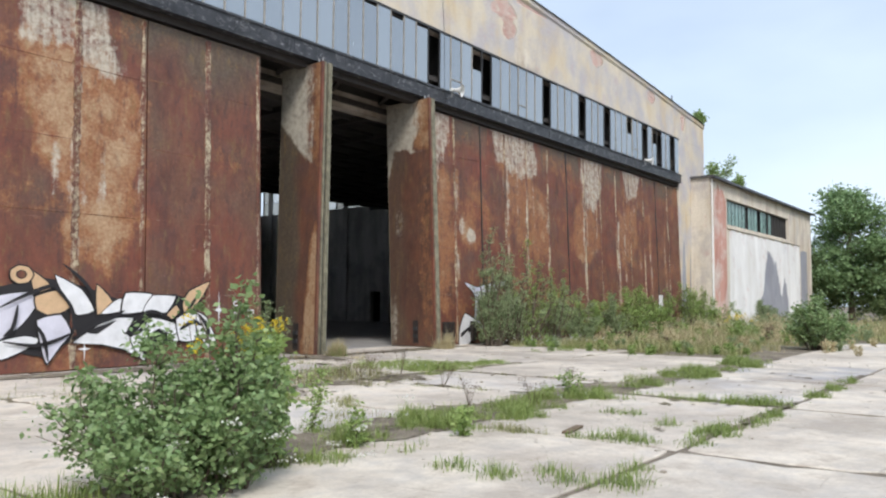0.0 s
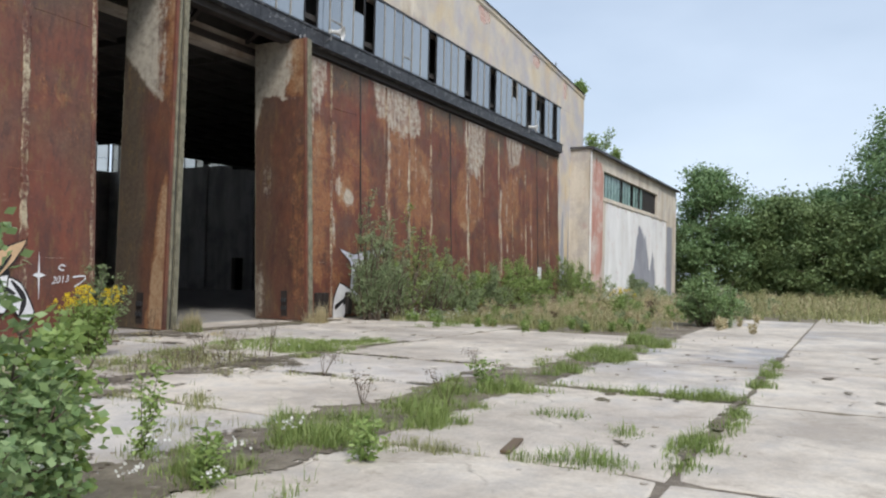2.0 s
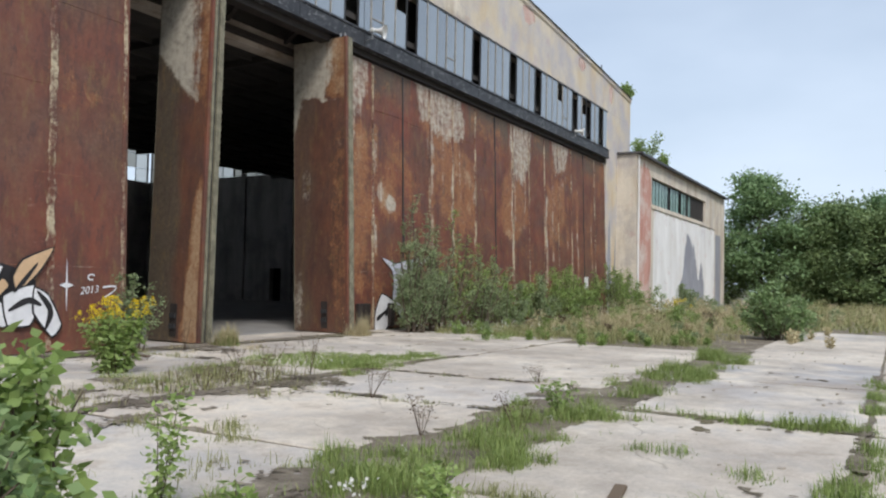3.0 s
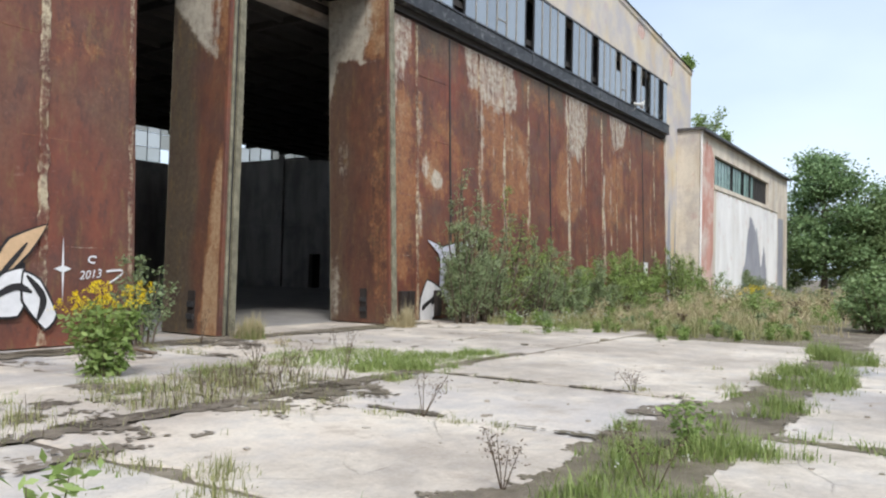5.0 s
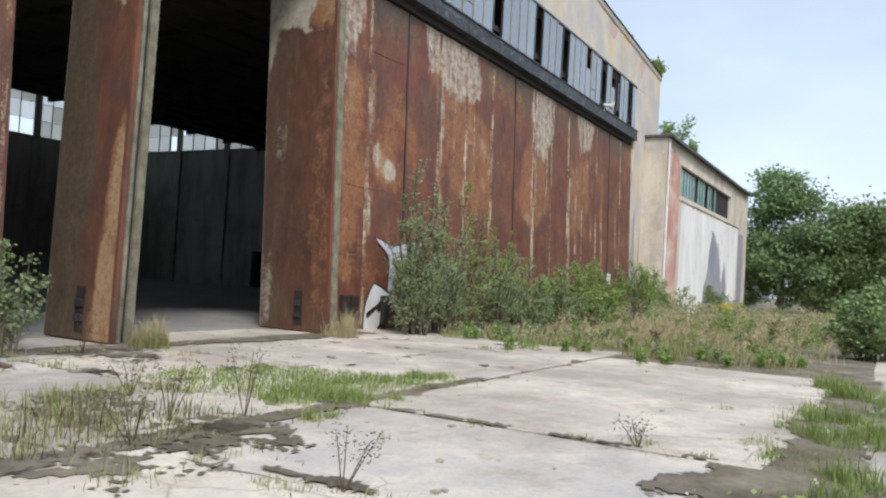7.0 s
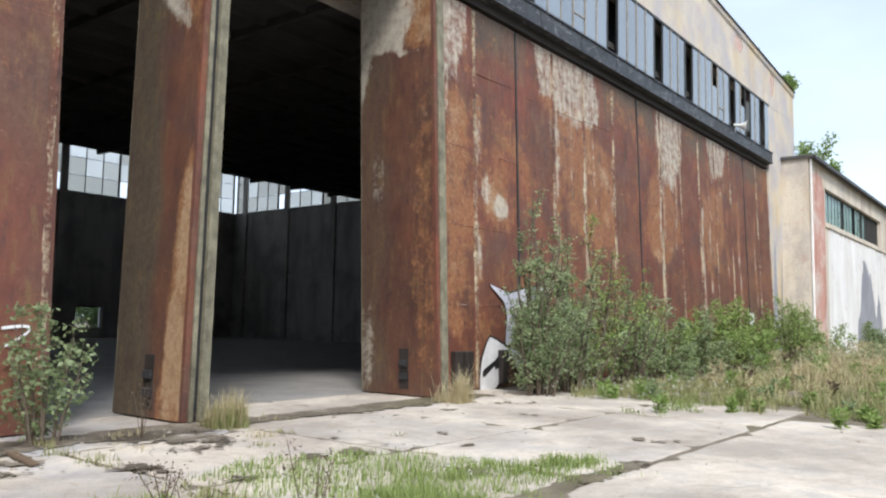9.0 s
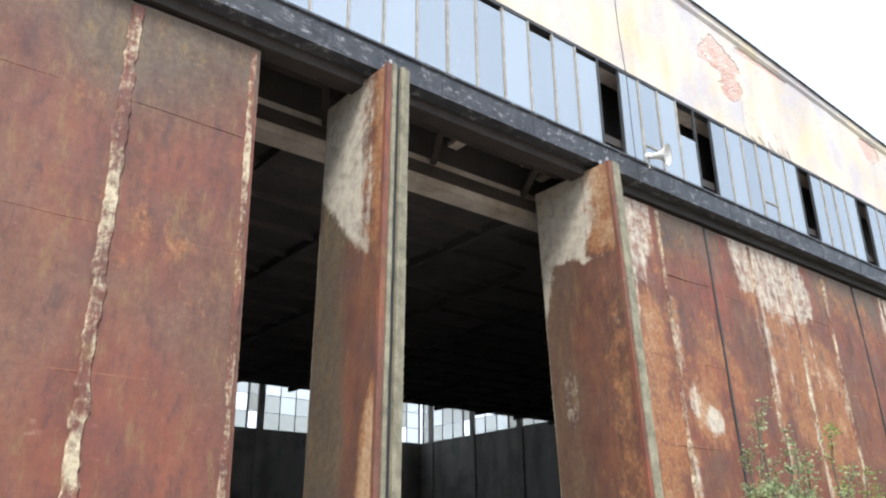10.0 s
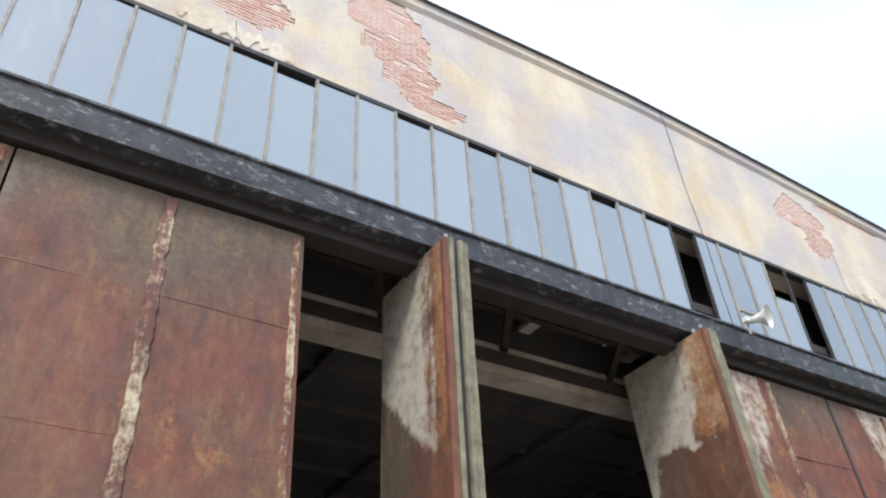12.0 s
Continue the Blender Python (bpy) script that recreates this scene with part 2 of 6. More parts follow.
def glass_paint(name, base, rough, ior):
    m, nt, p = mat(name)
    v = world_coords(nt)
    info = nt.nodes.new("ShaderNodeObjectInfo")
    grime = noise_at(nt, world_coords(nt, (3, 3, 0.8)), 1.5, 6)
    col = mix(nt, info.outputs["Random"], tuple(c * 0.7 for c in base), tuple(c * 1.35 for c in base))
    col = mix(nt, calc(nt, "MULTIPLY", ramp(nt, grime, steps(0.55, 0.8)), 0.35), col, (0.22, 0.235, 0.24))
    nt.links.new(col, p.inputs["Base Color"])
    nt.links.new(ramp(nt, grime, [(0.3, (rough, rough, rough)), (0.75, (rough + 0.25,) * 3)]), p.inputs["Roughness"])
    p.inputs["IOR"].default_value = ior
    p.inputs["Specular Tint"].default_value = (0.92, 0.96, 1.0, 1)
    bump(nt, p, noise_at(nt, v, 1.2, 2), 0.06, 0.05)
    return m


rust = rust_paint("rusted_sheet", (0.62, 0.56, 0.46), 1.18, 0.66, 4.5)
# the folded leaves' rust, darkened evenly by tone
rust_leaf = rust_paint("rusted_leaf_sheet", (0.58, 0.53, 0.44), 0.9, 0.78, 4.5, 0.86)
cover_strip = rust_paint("flaked_strip", (0.6, 0.52, 0.36), 1.1, 0.66, 10)
edge_paint = plain("green_grey_edge", (0.2, 0.185, 0.13), 0.75, vary=0.6, scale=4)
plaster = plaster_paint("cream_plaster", (0.68, 0.6, 0.48), (0.64, 0.5, 0.32), (0.49, 0.48, 0.53), 0.95, pink=0.25, dirt=0.2)
annex_plaster = plaster_paint("annex_plaster", (0.74, 0.67, 0.57), (0.6, 0.5, 0.38), (0.5, 0.46, 0.44), 0.45, pink=0.35)
white_wash = plaster_paint("whitewash", (0.86, 0.85, 0.84), (0.8, 0.78, 0.75), (0.74, 0.74, 0.76), 0.1, pink=0.3, dirt=0.12)
grey_patch = plaster_paint("bare_grey_render", (0.37, 0.38, 0.43), (0.32, 0.32, 0.35), (0.3, 0.31, 0.36), 0.5)
pink_plaster = plaster_paint("pink_plaster", (0.62, 0.34, 0.28), (0.5, 0.22, 0.17), (0.8, 0.74, 0.68), 0.6)
brick_mat, bk_nt, bk_p = mat("brick_face")
bk_v, bk_info = world_coords(bk_nt), bk_nt.nodes.new("ShaderNodeObjectInfo")
bk_c = mix(bk_nt, bk_info.outputs["Random"], (0.62, 0.38, 0.32), (0.74, 0.52, 0.46))
bk_c = mix(bk_nt, calc(bk_nt, "MULTIPLY", ramp(bk_nt, noise_at(bk_nt, bk_v, 2.2, 10, 0.72), steps(0.45, 0.56)), 0.55), bk_c, (0.74, 0.65, 0.59))
bk_nt.links.new(mix(bk_nt, 0.5, bk_c, ramp(bk_nt, noise_at(bk_nt, bk_v, 22, 6), [(0.3, (0.5, 0.47, 0.45)), (0.65, (1, 1, 1))]), "MULTIPLY"), bk_p.inputs["Base Color"])
bk_p.inputs["Roughness"].default_value = 0.92
bump(bk_nt, bk_p, noise_at(bk_nt, bk_v, 40, 5), 0.5, 0.01)
mortar = plain("mortar", (0.66, 0.57, 0.5), 0.95, scale=5)
inner_wall = plaster_paint("grimy_inner_wall", (0.54, 0.52, 0.5), (0.37, 0.35, 0.33), (0.32, 0.31, 0.305), 0.5)
inner_floor = plain("hangar_floor_concrete", (0.31, 0.3, 0.29), 0.8, vary=0.3, scale=0.8)
dark_steel, ds_nt, ds_p = mat("black_painted_steel")
ds_v = world_coords(ds_nt)
ds_c = ramp(ds_nt, noise_at(ds_nt, ds_v, 2.5, 8, 0.7), [(0.35, (0.016, 0.017, 0.021)), (0.65, (0.05, 0.052, 0.06))])
ds_s = ramp(ds_nt, noise_at(ds_nt, world_coords(ds_nt, (1, 1, 2)), 4.5, 12, 0.8), steps(0.54, 0.62))
ds_nt.links.new(mix(ds_nt, calc(ds_nt, "MULTIPLY", ds_s, 0.6), ds_c, (0.34, 0.34, 0.35)), ds_p.inputs["Base Color"])
ds_p.inputs["Roughness"].default_value = 0.5
# near-black: the ceiling, and unlit depth painted onto sheets behind openings
near_black = plain("near_black_interior", (0.05, 0.045, 0.042), 0.9, vary=0.4, scale=1)
rail_steel = plain("brown_rail_steel", (0.032, 0.025, 0.022), 0.7, vary=0.4)
pale_beam = plaster_paint("stained_lintel", (0.52, 0.46, 0.4), (0.3, 0.235, 0.18), (0.34, 0.32, 0.3), 0.4)
bar_paint = plain("weathered_bar", (0.3, 0.28, 0.25), 0.7, vary=0.4, scale=8)
frame_dark = plain("dark_window_frame", (0.035, 0.035, 0.038), 0.6, vary=0.3)
pane_glass = glass_paint("dusty_pane_glass", (0.15, 0.17, 0.18), 0.04, 3.8)
annex_glass = glass_paint("green_annex_glass", (0.19, 0.3, 0.28), 0.2, 1.7)
lit_glass, lg_nt, lg_p = mat("frosted_back_glass")
lg_p.inputs["Roughness"].default_value = 0.4
lg_info, lg_tr, lg_cl = lg_nt.nodes.new("ShaderNodeObjectInfo"), lg_nt.nodes.new("ShaderNodeBsdfTranslucent"), lg_nt.nodes.new("ShaderNodeBsdfTransparent")
lg_c = mix(lg_nt, lg_info.outputs["Random"], (0.62, 0.6, 0.55), (0.95, 0.95, 0.93))
lg_nt.links.new(lg_c, lg_tr.inputs[0])
lg_nt.links.new(lg_c, lg_cl.inputs[0])
lg_mix = lg_nt.nodes.new("ShaderNodeMixShader")
lg_mix.inputs[0].default_value = 0.62
lg_nt.links.new(lg_tr.outputs[0], lg_mix.inputs[1])
lg_nt.links.new(lg_cl.outputs[0], lg_mix.inputs[2])
lg_nt.links.new(lg_mix.outputs[0], lg_nt.nodes["Material Output"].inputs[0])
slab_mat, soil = slab_paint(), soil_paint()
tar = plain("roof_felt", (0.09, 0.085, 0.085), 0.9, vary=0.3)
grey_metal = plain("galvanised", (0.36, 0.36, 0.36), 0.5, 0.6)


# ---- building blocks ----
def box(bm, x0, x1, y0, y1, z0, z1):
    v = [bm.verts.new((x, y, z)) for z in (z0, z1) for x, y in ((x0, y0), (x1, y0), (x1, y1), (x0, y1))]
    for f in ((3, 2, 1, 0), (4, 5, 6, 7), (0, 1, 5, 4), (1, 2, 6, 5), (2, 3, 7, 6), (3, 0, 4, 7)):
        bm.faces.new([v[i] for i in f])
    return v


def part(name, bm, material, parent=None, label="", smooth=False):
    me = bpy.data.meshes.new(name)
    bm.to_mesh(me)
    bm.free()
    me.materials.append(material)
    if smooth:
        for f in me.polygons:
            f.use_smooth = True
    ob = new(name, me)
    if parent:
        ob.parent = parent
    return tagged(ob, label)


def blk(name, m, parent, *b, label="", bevel=0.0):
    bm = bmesh.new()
    box(bm, *b)
    if bevel:
        bmesh.ops.bevel(bm, geom=bm.edges[:], offset=bevel, segments=1, affect="EDGES")
    return part(name, bm, m, parent, label)


def thing(name, label, category, group="", kind="", at=(0, 0, 0)):
    ob = new(name)
    ob.empty_display_size = 0.2
    ob.location = at
    return tagged(ob, label, category, group, kind)


def tube(bm, points, radii, sides=6):
    """A tapered tube along points, closed at its ends."""
    rings = []
    for i, p in enumerate(points):
        d = (Vector(points[min(i + 1, len(points) - 1)]) - Vector(points[max(i - 1, 0)])).normalized()
        a = d.orthogonal().normalized()
        b = d.cross(a)
        rings.append([bm.verts.new(Vector(p) + radii[i] * (math.cos(q) * a + math.sin(q) * b)) for q in (math.tau * k / sides for k in range(sides))])
    for r, s in zip(rings, rings[1:]):
        for k in range(sides):
            bm.faces.new((r[k], r[(k + 1) % sides], s[(k + 1) % sides], s[k]))
    bm.faces.new(rings[0][::-1])
    bm.faces.new(rings[-1])


def raw(name, verts, faces, material, parent=None, label="", smooth=False):
    me = bpy.data.meshes.new(name)
    me.from_pydata(verts, [], faces)
    me.materials.append(material)
    if smooth:
        me.polygons.foreach_set("use_smooth", [True] * len(me.polygons))
    ob = new(name, me)
    if parent:
        ob.parent = parent
    return tagged(ob, label)


def roof_z(x):
    """The roof's edge: a low arch."""
    return 16.12 - 2.0 * (abs(x - 0.5) / 31.3) ** 1.3


def lean(z):
    """The shut doors stand out a little at the foot."""
    return -0.3 * (1 - z / 9.12)


def blot(x, z, cx, cz, rx, rz, soft=0.35):
    d = math.hypot((x - cx) / rx, (z - cz) / rz)
    return max(0.0, min(1.0, (1 - d) / soft * 0.5 + 0.5))


# ---- ground and hangar shell ----
tagged(blk("ground", soil, None, -450, 450, -450, 450, -1.5, -0.014), "bare brown soil with sparse weeds around the hangar", "ground", kind="structure")
floor = tagged(blk("floor", inner_floor, None, -34, 26.5, 0.9, 40.5, -0.3, 0.004), "dusty grey concrete hangar floor", "floor", kind="structure")

OPEN0, OPEN1, END0, END1 = -28.2, 26.9, -33.0, 31.8
wall = tagged(blk("wall_front", mortar, None, END0, END1, -0.08, 0.5, 12.36, 12.42), "hangar front wall, cream plaster flaking off pink brick", "wall", kind="structure")
bm = bmesh.new()
N = 80
xs = [END0 + (END1 - END0) * i / N for i in range(N + 1)]
low = [[bm.verts.new((x, y, 12.42)) for x in xs] for y in (-0.08, 0.5)]
top = [[bm.verts.new((x, y, roof_z(x))) for x in xs] for y in (-0.08, 0.5)]
for i in range(N):
    bm.faces.new((low[0][i], low[0][i + 1], top[0][i + 1], top[0][i]))
    bm.faces.new((low[1][i + 1], low[1][i], top[1][i], top[1][i + 1]))
    bm.faces.new((top[0][i], top[0][i + 1], top[1][i + 1], top[1][i]))
bm.faces.new((low[0][0], top[0][0], top[1][0], low[1][0]))
bm.faces.new((low[0][N], low[1][N], top[1][N], top[0][N]))
part("brickwork", bm, mortar, wall)


def bare(x, z):
    """Above 0.5 where the plaster has fallen off the upper wall."""
    n = 0.9 * noise.noise((x * 0.9, 3.1, z * 0.9)) + 0.5 * noise.noise((x * 2.9, 7.7, z * 2.9))
    spots = ((-8.9, 13.6, 1.2, 0.75), (-5.95, 14.5, 1.25, 1.25), (-5.6, 13.5, 0.8, 0.8), (-5.2, 12.9, 1.0, 0.42), (6.1, 14.65, 1.15, 0.9), (6.4, 13.9, 0.8, 0.6), (15.2, 14.7, 1.1, 0.5),
             (-4.4, 15.85, 1.4, 0.2), (-14.5, 13.6, 1.3, 1.2), (8.6, 15.4, 2.2, 0.17), (22.5, 14.2, 0.8, 0.5), (27.8, 13.7, 0.6, 0.9))
    return max(1.22 - math.hypot((x - a) / c, (z - b) / d) for a, b, c, d in spots) + n * 0.38


STEP = 0.09
verts, faces, index = [], [], {}
nx, nz = int((END1 - END0) / STEP), int(3.8 / STEP)
keep = np.zeros((nx, nz), bool)
for i in range(nx):
    x = END0 + (i + 0.5) * STEP
    for j in range(nz):
        z = 12.4 + (j + 0.5) * STEP
        keep[i, j] = z < roof_z(x) - 0.3 and bare(x, z) < 0.5


def corner(i, j, back):
    if (i, j, back) not in index:
        index[i, j, back] = len(verts)
        x, z = END0 + i * STEP, 12.4 + j * STEP
        wob = 0.03 * noise.noise((x * 9, 1, z * 9)), 0.03 * noise.noise((x * 9, 5, z * 9))
        y = -0.118 + 0.012 * noise.noise((x * 0.7, 0, z * 0.7)) if not back else -0.08
        verts.append((x + wob[0], y, z + wob[1]))
    return index[i, j, back]


for i in range(nx):
    for j in range(nz):
        if keep[i, j]:
            q = ((i, j), (i + 1, j), (i + 1, j + 1), (i, j + 1))
            faces.append([corner(*c, False) for c in q])
            for (di, dj), a, b in (((0, -1), q[0], q[1]), ((1, 0), q[1], q[2]), ((0, 1), q[2], q[3]), ((-1, 0), q[3], q[0])):
                k, l = i + di, j + dj
                if not (0 <= k < nx and 0 <= l < nz and keep[k, l]):
                    faces.append([corner(*b, False), corner(*a, False), corner(*a, True), corner(*b, True)])
raw("plaster_coat", verts, faces, plaster, wall)

# cornice band, roof edge, roof
bm = bmesh.new()
for y0, y1, d0, d1 in ((-0.19, 0.5, -0.32, 0.0),):
    a = [[bm.verts.new((x, y, roof_z(x) + d)) for x in xs] for y, d in ((y0 + 0.07, d0), (y0, d0 + 0.1), (y0, d1), (y1, d1))]
    for r, s in zip(a, a[1:]):
        for i in range(N):
            bm.faces.new((r[i], r[i + 1], s[i + 1], s[i]))
part("cornice", bm, plaster, wall, smooth=False)
bm = bmesh.new()
a = [[bm.verts.new((x, y, roof_z(x) + d + 0.02 * noise.noise((x * 1.5, 0, 0)))) for x in xs] for y, d in ((-0.23, 0.0), (-0.235, 0.04), (0.1, 0.06), (41.5, 0.1), (41.5, -0.1), (-0.27, 0.0))]
for r, s in zip(a, a[1:]):
    for i in range(N):
        bm.faces.new((r[i], r[i + 1], s[i + 1], s[i]))
tagged(part("roof", bm, tar), "low arched roof covered with dark felt", "roof", kind="structure")
ceiling = tagged(blk("ceiling", near_black, None, END0 + 0.3, END1 - 0.4, 2.25, 23.6, 9.1, 9.3), "dark ribbed ceiling inside the hangar", "ceiling", kind="structure")
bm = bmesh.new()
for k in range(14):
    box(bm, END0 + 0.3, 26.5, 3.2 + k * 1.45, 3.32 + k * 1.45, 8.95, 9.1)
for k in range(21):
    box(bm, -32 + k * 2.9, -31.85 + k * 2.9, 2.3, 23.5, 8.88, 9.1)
part("rib", bm, near_black, ceiling)
for name, b in (("wall_east", (26.5, 26.9, 0.6, 41)), ("wall_back", (END0, 26.5, 40.5, 41)), ("wall_west", (END0, END0 + 0.4, 0.5, 40.5))):
    w = tagged(new(name), "grimy grey concrete panel wall inside the hangar", "wall", kind="structure")
    if name == "wall_back":
        for c in ((b[0], 13.95, b[2], b[3], 0, 9.6), (15.85, b[1], b[2], b[3], 0, 9.6), (13.95, 15.85, b[2], b[3], 2.15, 9.6), (13.95, 15.85, b[2], b[3], 0, 0.65)):
            blk("wall_panel", inner_wall, w, *c)
    elif name == "wall_east":
        for c in ((b[0], b[1], b[2], 25.3, 0, 9.6), (b[0], b[1], 26.4, b[3], 0, 9.6), (b[0], b[1], 25.3, 26.4, 2.5, 9.6)):
            blk("wall_panel", inner_wall, w, *c)
    else:
        # unseen west wall: the open band above it is added to brighten the interior
        blk("wall_panel", inner_wall, w, *b, 0, 9.6)
        for k in range(9):
            blk("window_post", inner_wall, w, b[0], b[1], 0.5 + 4.9 * k, 0.9 + 4.9 * k, 9.75, 14.2)
    if name:
        blk("sill", inner_wall, w, b[0] - (0.1 if name == "wall_east" else 0), b[1], b[2] - (0.1 if name == "wall_back" else 0), b[3], 9.6, 9.75)
for k in range(8):
    tagged(blk("pilaster", inner_wall, None, 26.36, 26.5, 4.6 + k * 4.9, 5.1 + k * 4.9, 0, 14), "grey concrete wall pilaster", "column", "pilasters along the inner wall", kind="structure")
for k in range(8):
    tagged(blk("pilaster", inner_wall, None, -26 + k * 6.4, -25.5 + k * 6.4, 40.36, 40.5, 0, 14), "grey concrete wall pilaster", "column", "pilasters along the inner wall", kind="structure")
blk("ledge", inner_wall, bpy.data.objects["wall_east"], 26.4, 26.5, 0.6, 40.5, 4.55, 4.75)
blk("ledge", inner_wall, bpy.data.objects["wall_back"], END0, 26.5, 40.4, 40.5, 4.55, 4.75)
# box added behind the doorway, its near-black colour standing for the dark inside
doorway_box = tagged(new("store_room"), "near-black box added behind an open doorway", "room", kind="structure")
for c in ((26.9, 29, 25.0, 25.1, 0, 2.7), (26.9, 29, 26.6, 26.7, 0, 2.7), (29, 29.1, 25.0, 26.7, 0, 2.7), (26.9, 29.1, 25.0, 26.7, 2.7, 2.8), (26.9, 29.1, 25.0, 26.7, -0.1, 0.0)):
    blk("room_wall", near_black, doorway_box, *c)

# inner clerestory windows
for name, count in (("window_3", 33), ("window_4", 50)):
    w = tagged(new(name), "band of grimy clerestory panes under the roof", "window", kind="structure")
    east = name == "window_3"
    pitch = 1.22
    for k in range(count + 1):
        u = (40.4 - k * pitch) if east else (26.4 - k * pitch)
        fat = 0.07 if k % 4 == 0 else 0.02
        blk("window_bar", frame_dark, w, *((26.6, 26.68, u - fat, u + fat) if east else (u - fat, u + fat, 40.6, 40.68)), 9.75, 15.2)
    for z in (10.9, 12.1, 13.3):
        blk("window_rail", frame_dark, w, *((26.61, 26.67, 0.6, 40.5) if east else (END0, 26.5, 40.61, 40.67)), z, z + 0.03)
    rng = random.Random(5 if east else 6)
    for k in range(count):
        for z in (9.75, 10.95, 12.15, 13.35):
            if rng.random() < 0.16:
                continue
            u = (40.4 - k * pitch) if east else (26.4 - k * pitch)
            ob = blk("pane", lit_glass, w, *((26.635, 26.645, u - pitch + 0.03, u - 0.03) if east else (u - pitch + 0.03, u - 0.03, 40.635, 40.645)), z, z + 1.15)
            ob.visible_shadow = False
bw = tagged(new("window_5"), "small square window low in the back wall", "window", kind="structure")
for c in ((13.95, 14.03, 40.6, 40.7, 0.65, 2.15), (15.77, 15.85, 40.6, 40.7, 0.65, 2.15), (14.03, 15.77, 40.6, 40.7, 2.07, 2.15), (14.03, 15.77, 40.6, 40.7, 0.65, 0.73)):
    blk("window_frame", frame_dark, bw, *c)

# jambs, lintel, rails under the fascia
wl = tagged(new("wall_left_pier"), "cream plastered pier beside the hangar doors", "wall", kind="structure")
blk("pier", plaster, wl, END0, OPEN0, -0.11, 0.5, -0.1, 12.4)
wr = tagged(new("wall_right_pier"), "cream plastered pier, blue-grey where it has worn", "wall", kind="structure")
blk("pier", plaster, wr, OPEN1, END1, -0.115, 0.5, -0.1, 12.4)
bm = bmesh.new()
rng = random.Random(3)
cols = [(27.35 + 0.12 * i) for i in range(14)]
lo = [bm.verts.new((x, -0.122, -0.05)) for x in cols]
hi = [bm.verts.new((x, -0.122, 3.4 + 2.4 * math.sin(i * 0.55) + rng.uniform(-0.4, 0.4))) for i, x in enumerate(cols)]
for i in range(13):
    bm.faces.new((lo[i], lo[i + 1], hi[i + 1], hi[i]))
part("worn_patch", bm, grey_patch, wr)
fascia = tagged(new("fascia_beam"), "black painted steel fascia beam above the hangar doors", "beam", kind="structure")
blk("web", dark_steel, fascia, OPEN0, OPEN1, -0.3, -0.27, 9.47, 9.92)
blk("flange", dark_steel, fascia, OPEN0, OPEN1, -0.34, -0.05, 9.92, 9.965)
blk("flange", dark_steel, fascia, OPEN0, OPEN1, -0.33, 0.12, 9.42, 9.465)
blk("soffit", rail_steel, fascia, OPEN0, OPEN1, -0.05, 0.32, 9.2, 9.42)
for k in range(24):
    x = OPEN0 + 1.1 + k * 2.3
    blk("weld_plate", dark_steel, fascia, x, x + 0.25, -0.308, -0.3, 9.5, 9.9)
lint = tagged(new("lintel"), "stained pale concrete lintel behind the door rails", "beam", kind="structure")
blk("lintel_beam", pale_beam, lint, OPEN0, OPEN1 - 0.4, 1.75, 2.25, 8.86, 9.46)
blk("rail_channel", rail_steel, lint, OPEN0, OPEN1 - 0.4, 1.55, 1.72, 9.02, 9.2)
blk("rail_channel", rail_steel, lint, OPEN0, OPEN1 - 0.4, 0.75, 0.87, 9.5, 9.66)
blk("soffit_slab", pale_beam, lint, OPEN0, OPEN1 - 0.4, 1.0, 1.35, 9.95, 10.05)
blk("soffit_slab", pale_beam, lint, OPEN0, OPEN1 - 0.4, 0.36, 0.52, 9.72, 9.78)
for k in range(36):
    x = OPEN0 + 0.6 + k * 1.5
    blk("rail_hanger", pale_beam if k % 3 == 0 else rail_steel, lint, x, x + 0.07, 0.4, 1.3, 9.79, 9.84)
# near-black sheets close the rail space; its shade is in their colour
blk("soffit_slab", near_black, lint, OPEN0, OPEN1 - 0.4, -0.03, 2.2, 10.3, 10.5)
blk("upper_wall", near_black, lint, OPEN0, OPEN1 - 0.4, 2.0, 2.25, 9.46, 14.6)
for k in range(20):
    x = OPEN0 + 1.0 + k * 2.6
    bm = bmesh.new()
    tube(bm, ((x, -0.1, 9.55), (x + 1.1, 1.75, 9.4)), (0.09, 0.09), 4)
    part("brace", bm, rail_steel, lint)
    blk("cross_tie", pale_beam, lint, x + 1.5, x + 1.75, 0.3, 1.75, 9.9, 10.0)
    bm = bmesh.new()
    tube(bm, ((x + 0.8, 0.8, 9.6), (x + 0.8, 0.8, 10.3)), (0.02, 0.02), 5)
    part("hanger_rod", bm, rail_steel, lint)

